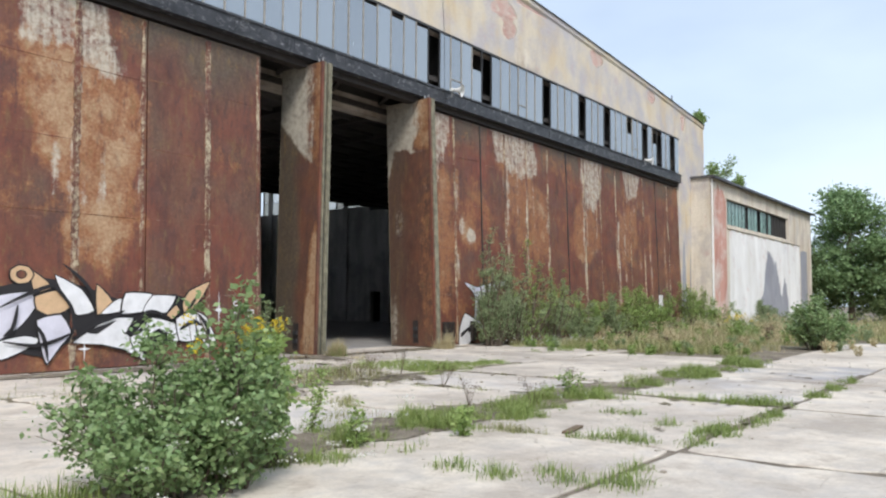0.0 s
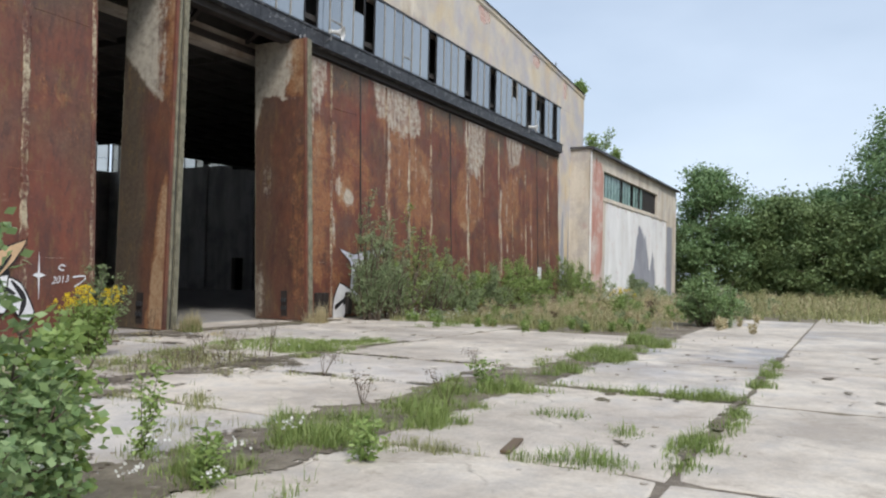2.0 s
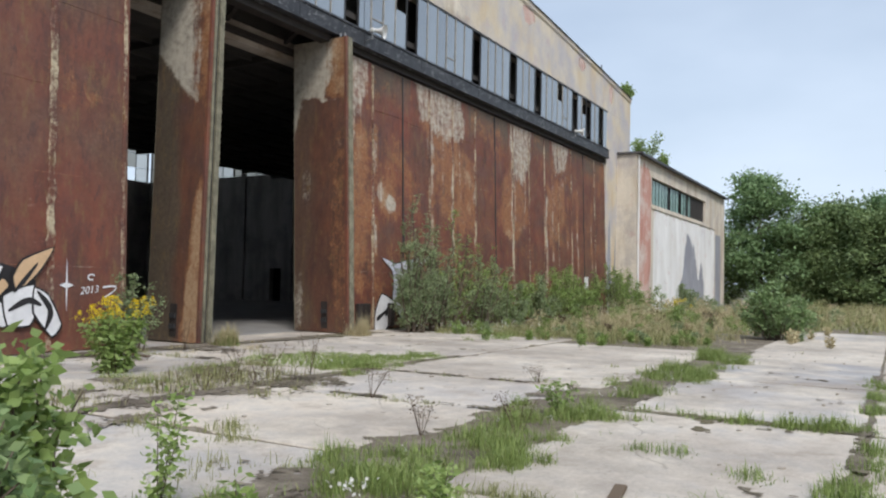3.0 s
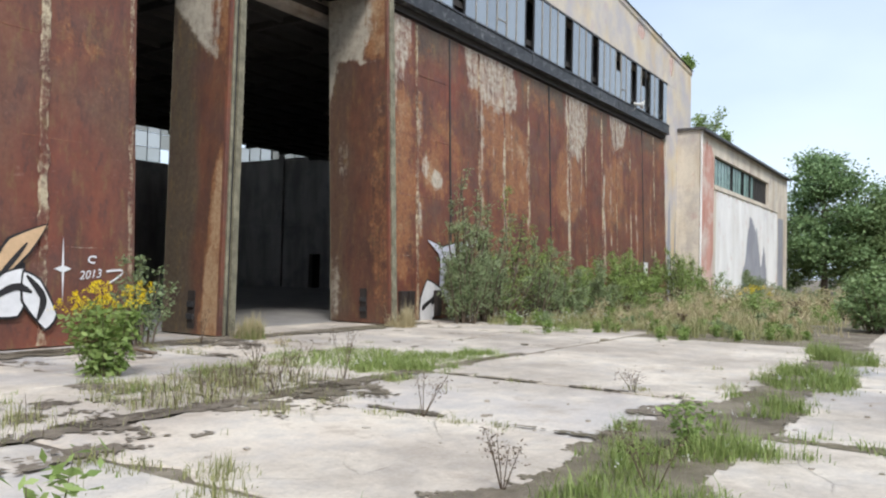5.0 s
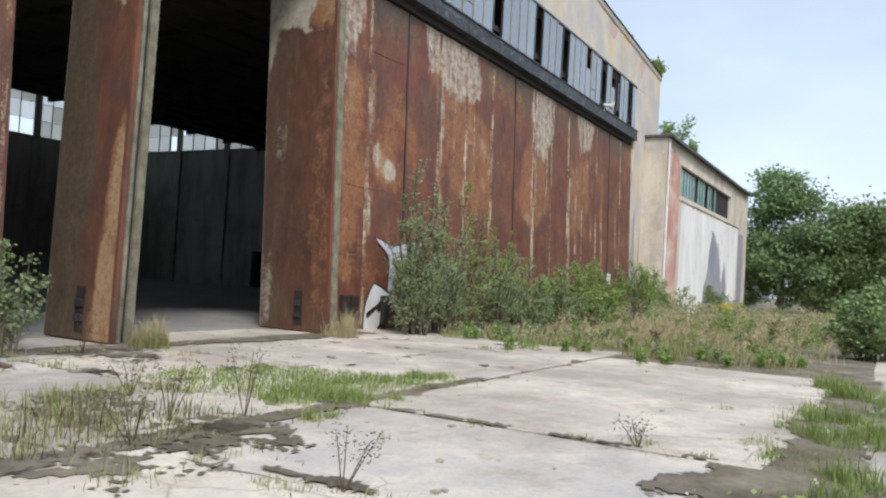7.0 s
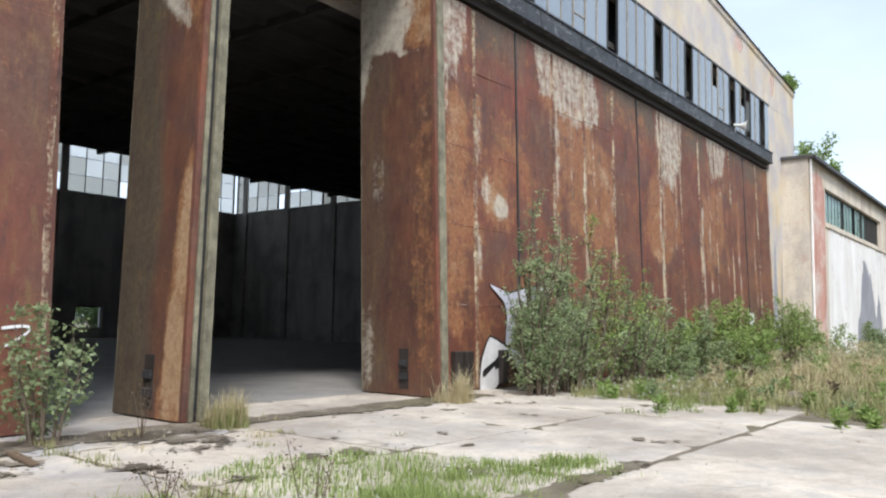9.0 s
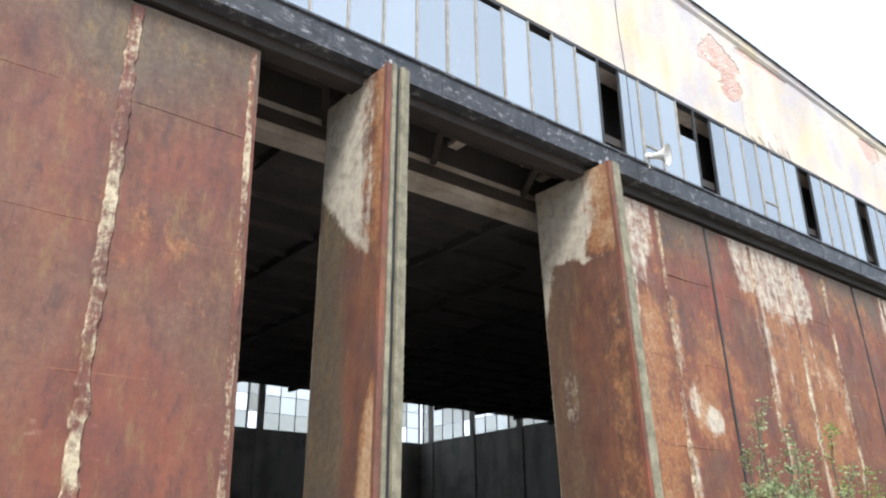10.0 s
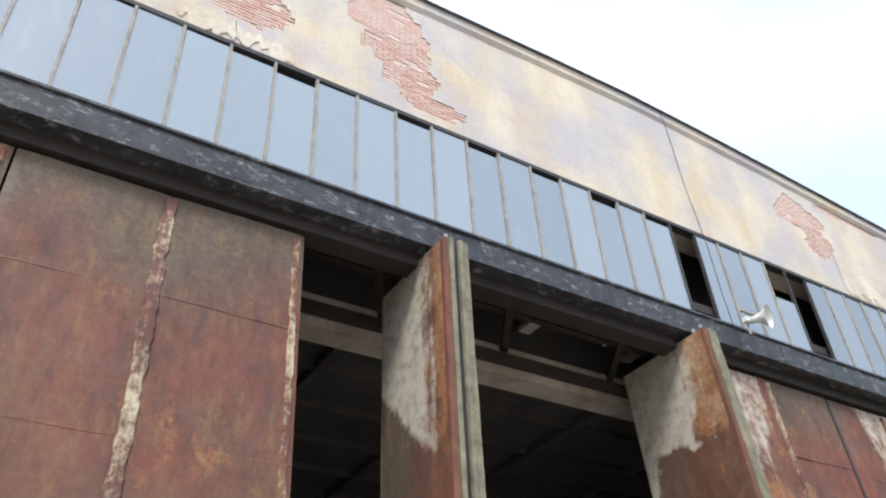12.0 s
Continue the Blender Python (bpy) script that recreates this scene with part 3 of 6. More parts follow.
# ---- window band over the doors ----
PITCH, W0 = 0.7306, 1.25
gaps, half_gap = {-1, 4, 11, 16, 20, 27, 30, 33}, {3, 24, 29}
win = tagged(new("window_1"), "long band of dusty blue-grey panes above the doors, some missing", "window", kind="structure")
blk("window_frame", frame_dark, win, OPEN0, OPEN1, -0.2, -0.02, 12.27, 12.36)
blk("window_frame", frame_dark, win, OPEN0, OPEN1, -0.22, -0.02, 9.966, 10.05)
# near-black sheet added behind the panes, so missing ones show painted dark
blk("shade_wall", near_black, win, OPEN0, OPEN1, 0.9, 1.0, 10.5, 14.6)
rng = random.Random(11)
for k in range(-40, 35):
    x = W0 + k * PITCH
    if x < OPEN0:
        continue
    bm = bmesh.new()
    tilt = rng.uniform(-0.012, 0.012)
    v = box(bm, x - 0.022, x + 0.022, -0.205, -0.14, 10.05, 12.27)
    for q in v[4:]:
        q.co.x += tilt
    part("window_bar", bm, frame_dark if (k in gaps or k - 1 in gaps) else bar_paint, win)
    if k in gaps:
        continue
    drop = rng.choice((0, 0, 0, 0.05, 0.12, 0.2)) if k < 2 else rng.choice((0, 0, 0.04))
    up = 12.27 - drop if k not in half_gap else 11.35
    bm = bmesh.new()
    v = box(bm, x + 0.022, x + PITCH - 0.022, -0.178, -0.17, 10.05, up)
    twist = rng.uniform(-0.006, 0.006)
    for q in (v[1], v[2], v[5], v[6]):
        q.co.y += twist
    part("pane", bm, pane_glass, win)
    if k in (1, 25, 8):
        blk("casement_bar", bar_paint, win, x, x + PITCH, -0.2, -0.165, 10.55, 10.59)

# ---- hangar doors ----
def patch(x, z, poly, soft=0.22, warp=0.16):
    """1 inside a ragged outline, 0 outside it."""
    lo, hi = min(q[1] for q in poly) - 0.8, max(q[1] for q in poly) + 0.8
    if not (lo < z < hi and min(q[0] for q in poly) - 0.8 < x < max(q[0] for q in poly) + 0.8):
        return 0.0
    x, z = x + warp * (noise.noise((x * 1.7, 3.3, z * 1.1)) + 0.5 * noise.noise((x * 5, 6.1, z * 3))), z + 1.6 * warp * (noise.noise((x * 2.3, 8.3, z * 0.7)) + 0.6 * noise.noise((x * 6.5, 1.9, z)))
    near, odd, n = 1e9, False, len(poly)
    for k in range(n):
        (ax, az), (bx, bz) = poly[k], poly[(k + 1) % n]
        dx, dz = bx - ax, bz - az
        t = max(0.0, min(1.0, ((x - ax) * dx + (z - az) * dz) / (dx * dx + dz * dz)))
        near = min(near, math.hypot(x - ax - t * dx, z - az - t * dz))
        if (az > z) != (bz > z) and x < ax + (z - az) / dz * dx:
            odd = not odd
    return max(0.0, min(1.0, 0.5 + (near if odd else -near) / (2 * soft)))


# outlines of the old paint and of the orange rust on the shut doors, as x and z
HEAD_PAINT = (((-14.8, 9.3), (-12.5, 9.3), (-12.2, 8.5), (-11.8, 7.5), (-12.5, 7.25), (-13.4, 7.75), (-14.65, 7.35)),
              ((0.7, 9.3), (2.15, 9.3), (2.0, 8.0), (1.6, 7.2), (0.9, 6.9)),
              ((5.0, 9.3), (8.85, 9.3), (9.2, 7.8), (8.1, 7.1), (7.3, 7.0), (6.2, 7.5), (5.4, 7.7)),
              ((13.3, 9.3), (16.0, 9.3), (15.6, 7.3), (14.8, 6.3), (13.4, 6.7)),
              ((18.4, 9.3), (21.1, 9.3), (20.5, 7.6), (19.0, 7.1)))
ORANGE_RUST = (((-14.75, 8.0), (-12.4, 8.0), (-11.6, 7.0), (-11.35, 5.6), (-11.4, 3.9), (-12.0, 2.5), (-13.4, 2.4), (-13.5, 3.9), (-14.1, 5.2), (-14.75, 6.5)),
               ((5.3, 7.9), (9.2, 7.4), (10.1, 5.9), (10.0, 4.3), (8.6, 3.6), (6.9, 4.3), (6.2, 6.2)),
               ((13.0, 7.0), (15.2, 6.6), (15.6, 4.6), (13.6, 3.2), (12.2, 4.2), (12.3, 5.6)),
               ((17.6, 6.8), (20.6, 7.3), (20.4, 4.6), (18.2, 3.4), (17.5, 4.6)),
               ((2.55, 5.3), (3.5, 5.2), (4.0, 4.4), (3.6, 3.9), (2.7, 4.2)),
               ((1.0, 7.2), (2.2, 6.6), (2.4, 3.2), (1.9, 1.0), (1.0, 1.2)))
DARK_HEAD = ((2.3, 4.9), (9.3, 13.2), (16.2, 18.2), (21.4, 27), (-12.1, -7.3))


def wear(x, z):
    """How much pale paint is left at a place of the shut doors, and how warm the rust is there."""
    run = 0.5 + 0.9 * noise.noise((x * 4.2, 8.1, z * 0.25))
    p = max(0.84 * patch(x, z, q) for q in HEAD_PAINT)
    w = max((0.85 if k in (0, 4) else 0.62) * patch(x, z, q, 0.35, 0.3) for k, q in enumerate(ORANGE_RUST))
    p = max(p, 0.9 * run * blot(x, z, -12.9, 4.9, 1.0, 1.2), 0.6 * run * blot(x, z, 8.0, 5.6, 1.7, 2.0), 0.7 * run * blot(x, z, 14.2, 5.6, 1.0, 1.6), 0.6 * run * blot(x, z, 18.6, 5.2, 1.0, 2.0),
            1.0 * blot(x, z, 3.45, 4.35, 0.36, 0.36), 0.85 * blot(x, z, 2.85, 4.75, 0.2, 0.45))
    p = max(p, 0.8 * (run - 0.1) * max(patch(x, z + 1.2, q, 0.6) for q in HEAD_PAINT))
    for c, top, foot, k in ((2.5, 7, 2.5, 0.45), (6.35, 8, 2.0, 0.75), (7.95, 7.2, 2.6, 0.7), (9.8, 6.8, 3.0, 0.5), (13.6, 8.5, 2.0, 0.8), (15.0, 7, 4.2, 0.5), (17.7, 6.2, 1.6, 0.75),
                            (18.5, 7.5, 2.8, 0.6), (20.6, 6.5, 3.5, 0.45), (22.1, 7, 2.0, 0.55), (24.4, 6.5, 2.4, 0.4), (-13.2, 9, 0.8, 0.75), (-11.45, 7, 3.5, 0.45)):
        d = x + 0.05 * math.sin(z * 1.7) - c
        if foot < z < top:
            p = max(p, (k + 0.4) * (0.75 + 0.5 * noise.noise((c, 3.3, z * 1.6))) * math.exp(-(d / 0.15) ** 2))
            w = max(w, 0.55 * math.exp(-(d / 0.3) ** 2))
    w = max(w, (0.12 if -11.3 < x < -7 else 0.28) + 0.35 * noise.noise((x * 0.55, 5.5, z * 0.8)))
    # darker olive tint, growing toward the heads of some leaves
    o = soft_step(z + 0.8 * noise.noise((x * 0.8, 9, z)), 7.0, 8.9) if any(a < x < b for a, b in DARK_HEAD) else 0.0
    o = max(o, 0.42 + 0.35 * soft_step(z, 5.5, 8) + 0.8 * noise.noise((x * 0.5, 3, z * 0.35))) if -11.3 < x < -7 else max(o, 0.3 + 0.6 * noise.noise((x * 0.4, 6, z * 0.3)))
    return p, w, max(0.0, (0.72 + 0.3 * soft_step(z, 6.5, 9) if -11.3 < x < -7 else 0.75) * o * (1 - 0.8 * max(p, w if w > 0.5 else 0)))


def soft_step(v, lo, hi):
    return max(0.0, min(1.0, (v - lo) / (hi - lo)))


def sheet(name, x0, x1, z0, z1, parent, rng):
    """One door sheet: a thin plate with dents, a turned edge and its wear."""
    nu, nv = 18, 18
    off = rng.uniform(-0.006, 0.006)
    verts, faces, pe, wa, mo = [], [], [], [], []
    for j in range(nv + 1):
        z = z0 + (z1 - z0) * j / nv
        for i in range(nu + 1):
            x = x0 + (x1 - x0) * i / nu
            rim = i in (0, nu)
            y = lean(z) + off + (0.012 if rim else 0.0) + 0.003 * math.sin(3.0 * z) + 0.016 * noise.noise((x * 0.9, 2, z * 0.7))
            verts.append((x, y, z))
            p, w, o = wear(x, z)
            pe.append(p), wa.append(w), mo.append(o)
    for j in range(nv):
        for i in range(nu):
            a = j * (nu + 1) + i
            faces.append((a, a + 1, a + nu + 2, a + nu + 1))
    n = len(verts)
    ring = [i for i in range(nu)] + [nu + j * (nu + 1) for j in range(nv)] + [nv * (nu + 1) + nu - i for i in range(nu)] + [(nv - j) * (nu + 1) for j in range(nv)]
    for i in ring:
        verts.append((verts[i][0], verts[i][1] + 0.06, verts[i][2]))
        pe.append(0.3), wa.append(0.2), mo.append(0.0)
    for k in range(len(ring)):
        l = (k + 1) % len(ring)
        faces.append((ring[l], ring[k], n + k, n + l))
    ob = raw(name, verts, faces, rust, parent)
    for key, values in (("peel", pe), ("warm", wa), ("olive_tone", mo)):
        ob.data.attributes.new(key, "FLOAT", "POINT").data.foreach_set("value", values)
    return ob


def strip(parent, x, z0, z1, width, rng, material=cover_strip, out=0.02):
    """A ragged, flaking cover strip down a seam."""
    n = 110
    verts, faces, pe = [], [], []
    ph = rng.uniform(0, 50)
    for j in range(n + 1):
        z = z0 + (z1 - z0) * j / n
        a, b = (width * (0.42 + 0.3 * noise.noise((ph + k, 0, z * 2.2)) + 0.25 * noise.noise((ph + k, 3, z * 7))) for k in (0, 9))
        for dx, dy in ((-a, 0.012), (-a * 0.7, -out), (b * 0.7, -out * rng.uniform(0.6, 1.2)), (b, 0.012)):
            verts.append((x + dx, lean(z) + dy, z))
            pe.append((0.62 + 0.45 * noise.noise((ph, 7, z * 0.9)) + rng.uniform(-0.15, 0.15)) * (1.0 if x < 0 else 1.05))
    for j in range(n):
        for i in range(3):
            q = j * 4 + i
            faces.append((q, q + 1, q + 5, q + 4))
    ob = raw("cover_strip", verts, faces, material, parent)
    ob.data.attributes.new("peel", "FLOAT", "POINT").data.foreach_set("value", pe)


def seam(parent, x0, x1, z, rng):
    """A lapped joint between two sheets, its thin edge rusted pale in places."""
    n, ph = 60, rng.uniform(0, 50)
    verts, faces, pe, wa = [], [], [], []
    for i in range(n + 1):
        x = x0 + (x1 - x0) * i / n
        h = 0.006 + 0.018 * max(0.0, noise.noise((ph, 1, x * 2.3)) + 0.4 * noise.noise((ph, 4, x * 9)))
        for dz, dy in ((-h, 0.006), (-h * 0.6, -0.005), (0.004, -0.004), (0.008, 0.006)):
            verts.append((x, lean(z + dz) + dy, z + dz))
            pe.append(0.42 + 0.5 * noise.noise((ph, 7, x * 0.8))), wa.append(0.4 + 0.5 * noise.noise((ph, 2, x * 0.7)))
    for i in range(n):
        faces += [(i * 4 + k, i * 4 + 4 + k, i * 4 + 5 + k, i * 4 + 1 + k) for k in range(3)]
    ob = raw("sheet_seam", verts, faces, rust, parent)
    for key, values in (("peel", pe), ("warm", wa)):
        ob.data.attributes.new(key, "FLOAT", "POINT").data.foreach_set("value", values)


def shut_leaf(x0, x1, label, rng):
    door = thing("hangar_door", label, "hangar door", "shut hangar door leaves", at=(0, 0, 0))
    mid = 0.5 * (x0 + x1)
    rows = [0.02] + [1.88 * k + rng.uniform(-0.08, 0.08) for k in (1, 2, 3, 4)] + [9.12]
    for a, b in ((x0 + 0.012, mid - 0.003), (mid + 0.003, x1 - 0.012)):
        for z0, z1 in zip(rows, rows[1:]):
            sheet("sheet", a, b, z0 + 0.001, z1 - 0.001, door, rng)
    for z in rows[1:-1]:
        seam(door, x0 + 0.03, x1 - 0.03, z, rng)
    strip(door, mid, 0.05, 9.05, 0.23 if x1 < 0 else 0.15, rng, out=0.03)
    if x1 < 0:
        strip(door, x1 - 0.12, 0.05, 9.05, 0.13, rng)
    elif round(x1) in (4, 12, 23):
        bm = bmesh.new()
        for v in box(bm, x1 - 0.03, x1 + 0.03, -0.022, 0.05, 0.03, 9.1):
            v.co.y += lean(v.co.z)
        part("joint_gap", bm, frame_dark, door)
    else:
        strip(door, x1 - 0.06, 0.05, 9.05, 0.1, rng)
    blk("back_frame", rail_steel, door, x0 + 0.03, x1 - 0.03, 0.08, 0.2, 0.1, 9.1)
    return door


rng = random.Random(21)
for k in range(6):
    x1 = -7.47 - k * 3.81
    if x1 - 3.8 > OPEN0 - 2:
        shut_leaf(max(OPEN0, x1 - 3.8), x1, "tall rust-brown steel door leaf, pale old paint peeling" if k else "tall rust-brown shut door leaf with flaked edge strip", rng)
for k in range(7):
    x0 = 0.5 + k * 3.77
    shut_leaf(x0, x0 + 3.77, "tall shut steel door leaf streaked with rust and whitish paint", rng)


def folded_leaf(x0, x1, y0, y1, foot, spots, label):
    """A pair of leaves folded together and turned square to the front; foot: how far its foot stands off."""
    door = thing("folded_door", label, "hangar door", "folded hangar door leaves")
    dx, dy = foot
    z_shift = x0 > -1

    def at(x, y, z):
        t = 1 - z / 9.3
        return x + dx * t, y + dy * t, z

    for side, x in (("face", x0), ("face", x1)):
        nu, nv = 24, 90
        verts, faces, pe, wa = [], [], [], []
        for j in range(nv + 1):
            z = 0.03 + 9.25 * j / nv
            for i in range(nu + 1):
                y = y0 + 0.02 + (y1 - y0 - 0.04) * i / nu
                verts.append(at(x + (0.012 if x == x0 else -0.012) * noise.noise((1, y * 1.4, z)), y, z))
                p, w = spots((y - y0) / (y1 - y0), z)
                pe.append(p), wa.append(w)
        for j in range(nv):
            for i in range(nu):
                a = j * (nu + 1) + i
                f = (a, a + nu + 1, a + nu + 2, a + 1)
                faces.append(f if x == x0 else f[::-1])
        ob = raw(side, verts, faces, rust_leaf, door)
        # olive tint, stronger toward the inner edge
        mo = [0.9 * soft_step((v[1] - y0) / (y1 - y0) + 0.12 * noise.noise((2, v[1] * 2, v[2] * 0.8)), 0.34, 0.62) * (0.6 if z_shift else 1.0) for v in verts]
        for key, values in (("peel", pe), ("warm", wa), ("olive_tone", mo)):
            ob.data.attributes.new(key, "FLOAT", "POINT").data.foreach_set("value", values)
    for name, a, b, c, d, m in (("edge_strip", x0 - 0.005, x0 + 0.09, y0 - 0.02, y0 + 0.06, cover_strip), ("edge_strip", x0 + 0.1, x0 + 0.17, y0 - 0.045, y0 + 0.06, edge_paint),
                                ("edge_gap", x0 + 0.17, x1 - 0.17, y0 + 0.02, y0 + 0.06, frame_dark), ("edge_strip", x1 - 0.17, x1 - 0.1, y0 - 0.045, y0 + 0.06, edge_paint),
                                ("edge_strip", x1 - 0.09, x1 + 0.005, y0 - 0.02, y0 + 0.06, edge_paint), ("edge_strip", x0 + 0.01, x1 - 0.01, y1 - 0.06, y1 + 0.01, edge_paint)):
        bm = bmesh.new()
        seg = 24
        rings = []
        r = random.Random(int(1000 * (a - x0)) + 1)
        for j in range(seg + 1):
            z = 0.03 + 9.27 * j / seg
            n = r.uniform(-0.006, 0.006)
            rings.append([bm.verts.new(at(*q)) for q in ((a, c + n, z), (b, c - n, z), (b, d, z), (a, d, z))])
        for p, q in zip(rings, rings[1:]):
            for i in range(4):
                bm.faces.new((p[i], p[(i + 1) % 4], q[(i + 1) % 4], q[i]))
        bm.faces.new(rings[0][::-1])
        bm.faces.new(rings[-1])
        part(name, bm, m, door)
    bm = bmesh.new()
    for q in box(bm, x0 + 0.02, x1 - 0.02, y0 + 0.05, y1 - 0.05, 9.24, 9.3):
        q.co = at(*q.co)
    part("top_cap", bm, rail_steel, door)
    for y in (y0 + 0.12, y0 + 0.3):
        bm = bmesh.new()
        tube(bm, (at(x0 + 0.15, y, 9.28), at(x0 + 0.15, y, 9.46)), (0.035, 0.03), 6)
        part("roller_pin", bm, grey_metal, door)
    for zz in (0.35, 0.62):
        bm = bmesh.new()
        for q in box(bm, x0 - 0.07, x0 + 0.0, y0 + 0.78, y0 + 0.98, zz, zz + 0.12):
            q.co = at(*q.co)
        part("hinge_block", bm, frame_dark, door)
    bm = bmesh.new()
    for q in box(bm, x0 - 0.02, x0 + 0.004, y0 + 0.76, y0 + 1.0, 0.15, 0.98):
        q.co = at(*q.co)
    part("hinge_plate", bm, rail_steel, door)
    return door


# outlines of the pale heads of the two folded leaves, as u and z
PALE_A = ((-0.2, 9.6), (1.3, 9.6), (1.3, 7.75), (1.0, 7.4), (0.7, 6.85), (0.25, 6.05), (-0.2, 5.6))
PALE_B = ((0.12, 9.8), (1.4, 9.8), (1.4, 6.2), (0.98, 6.2), (0.88, 6.9), (0.85, 7.35), (0.6, 7.42), (0.42, 7.3), (0.2, 8.3))


def spots_a(u, z):
    """u: 0 at the outer edge, 1 at the inner one."""
    pale = patch(u, z, PALE_A, 0.07, 0.03)
    warm = max(0.95 * soft_step(-u, -0.42 + 0.05 * z, -0.3 + 0.05 * z) * soft_step(-z, -4.4, -3.6), 0.8 * soft_step(-u, -0.38, -0.05) * soft_step(z, 5.2, 6.4), 0.35 * pale)
    return 1.0 * pale * (1 - 0.85 * soft_step(-u, -0.42, 0.0)) * (0.85 + 0.15 * u), warm


def spots_b(u, z):
    pale = patch(u, z, PALE_B, 0.08, 0.05)
    if abs(z - 7.36) < 0.07 and u < 0.5:
        pale = max(pale, 0.8)
    pale = max(pale, 0.6 * blot(u, z, 0.95, 1.0, 0.15, 1.2), 0.5 * blot(u, z, 0.75, 4.6, 0.12, 0.8))
    warm = max(0.85 * soft_step(-u, -0.55, -0.25) * soft_step(z, 7.2, 7.5), 0.45 * blot(u, z, 0.1, 3.5, 0.25, 4.0), 0.5 * soft_step(z, 7.0, 7.6))
    return 0.95 * pale * (1 - 0.6 * soft_step(-u, -0.45, -0.1)), warm


folded_leaf(-5.62, -5.18, -0.75, 1.12, (-0.14, -0.02), spots_a, "folded rusty door leaf, beige on top, olive on the inner half")
folded_leaf(-0.06, 0.28, -0.68, 1.42, (0.06, -0.32), spots_b, "folded dark rusty door leaf with pale top and edges")

# ---- plant helpers ----
leaf_grey = leaf_paint("poplar_leaf", (0.13, 0.22, 0.08), (0.37, 0.48, 0.22))
leaf_bright = leaf_paint("birch_leaf", (0.16, 0.25, 0.06), (0.42, 0.54, 0.19), 0.35)
leaf_dull = leaf_paint("willow_leaf", (0.16, 0.22, 0.1), (0.4, 0.48, 0.26), 0.35)
leaf_tree = leaf_paint("tree_leaf", (0.1, 0.175, 0.066), (0.26, 0.38, 0.165), 0.15, 0.6)
leaf_tree_warm = leaf_paint("tree_leaf_warm", (0.105, 0.165, 0.058), (0.27, 0.35, 0.14), 0.15, 0.6)
grass_green = leaf_paint("fresh_grass", (0.13, 0.2, 0.045), (0.37, 0.45, 0.15), 0.3, 0.6)
grass_dry = leaf_paint("dry_grass", (0.38, 0.32, 0.18), (0.7, 0.62, 0.4), 0.3, 0.7)
grass_mixed = leaf_paint("meadow_grass", (0.18, 0.2, 0.075), (0.48, 0.47, 0.23), 0.3, 0.7)
weed_brown = leaf_paint("dead_weed", (0.07, 0.05, 0.035), (0.2, 0.14, 0.09), 0.1, 0.8)
yellow_bloom = leaf_paint("yellow_bloom", (0.72, 0.52, 0.012), (0.92, 0.76, 0.03), 0.2, 0.6)
white_bloom = leaf_paint("white_bloom", (0.6, 0.6, 0.55), (0.8, 0.8, 0.76), 0.2, 0.6)
bark = plain("bark", (0.13, 0.1, 0.075), 0.9, vary=0.4, scale=9)


def leaves(name, centres, size, material, parent, gen, droop=0.3, long=1.5, label=""):
    """Many small pointed leaves, each a folded pair of triangles pairs with its own turn."""
    n = len(centres)
    c = np.asarray(centres, float)
    d = gen.normal(size=(n, 3))
    d[:, 2] = d[:, 2] * 0.5 - droop
    d /= np.linalg.norm(d, axis=1)[:, None]
    u = np.cross(d, gen.normal(size=(n, 3)))
    u /= np.linalg.norm(u, axis=1)[:, None]
    w = np.cross(d, u)
    s = size * gen.uniform(0.6, 1.35, n)[:, None]
    v = np.stack((c, c + d * s * 0.45 * long + u * s * 0.42 + w * s * 0.1, c + d * s * long, c + d * s * 0.45 * long - u * s * 0.42 + w * s * 0.1), 1).reshape(-1, 3)
    f = (np.arange(n)[:, None] * 4 + np.array([[0, 1, 2, 3]]))
    me = bpy.data.meshes.new(name)
    me.vertices.add(4 * n)
    me.vertices.foreach_set("co", v.ravel())
    me.loops.add(4 * n)
    me.loops.foreach_set("vertex_index", f.ravel())
    me.polygons.add(n)
    me.polygons.foreach_set("loop_start", np.arange(n) * 4)
    me.update(calc_edges=True)
    me.materials.append(material)
    ob = new(name, me)
    if parent:
        ob.parent = parent
    return tagged(ob, label)


def blades(name, roots, heights, material, gen, parent=None, width=0.012, bend=0.35):
    """Grass: each blade two quads, bent over."""
    n = len(roots)
    r = np.asarray(roots, float)
    h = np.asarray(heights, float)[:, None]
    a = gen.uniform(0, math.tau, n)
    out = np.stack((np.cos(a), np.sin(a), np.zeros(n)), 1)
    side = np.stack((-np.sin(a), np.cos(a), np.zeros(n)), 1) * width * gen.uniform(0.6, 1.5, n)[:, None]
    b = gen.uniform(0.1, 1.0, n)[:, None] * bend
    up = np.array([0, 0, 1.0])
    mid, tip = r + up * h * 0.55 + out * h * b * 0.3, r + up * h * (1 - 0.4 * b) + out * h * b
    v = np.stack((r - side, r + side, mid + side * 0.8, mid - side * 0.8, tip), 1).reshape(-1, 3)
    k = np.arange(n)[:, None] * 5
    loops = np.concatenate((k + [[0, 1, 2, 3]], k + [[3, 2, 4]]), 1).ravel()
    starts = np.stack((np.arange(n) * 7, np.arange(n) * 7 + 4), 1).ravel()
    me = bpy.data.meshes.new(name)
    me.vertices.add(5 * n)
    me.vertices.foreach_set("co", v.ravel())
    me.loops.add(7 * n)
    me.loops.foreach_set("vertex_index", loops)
    me.polygons.add(2 * n)
    me.polygons.foreach_set("loop_start", starts)
    me.update(calc_edges=True)
    me.materials.append(material)
    ob = new(name, me)
    if parent:
        ob.parent = parent
    return ob


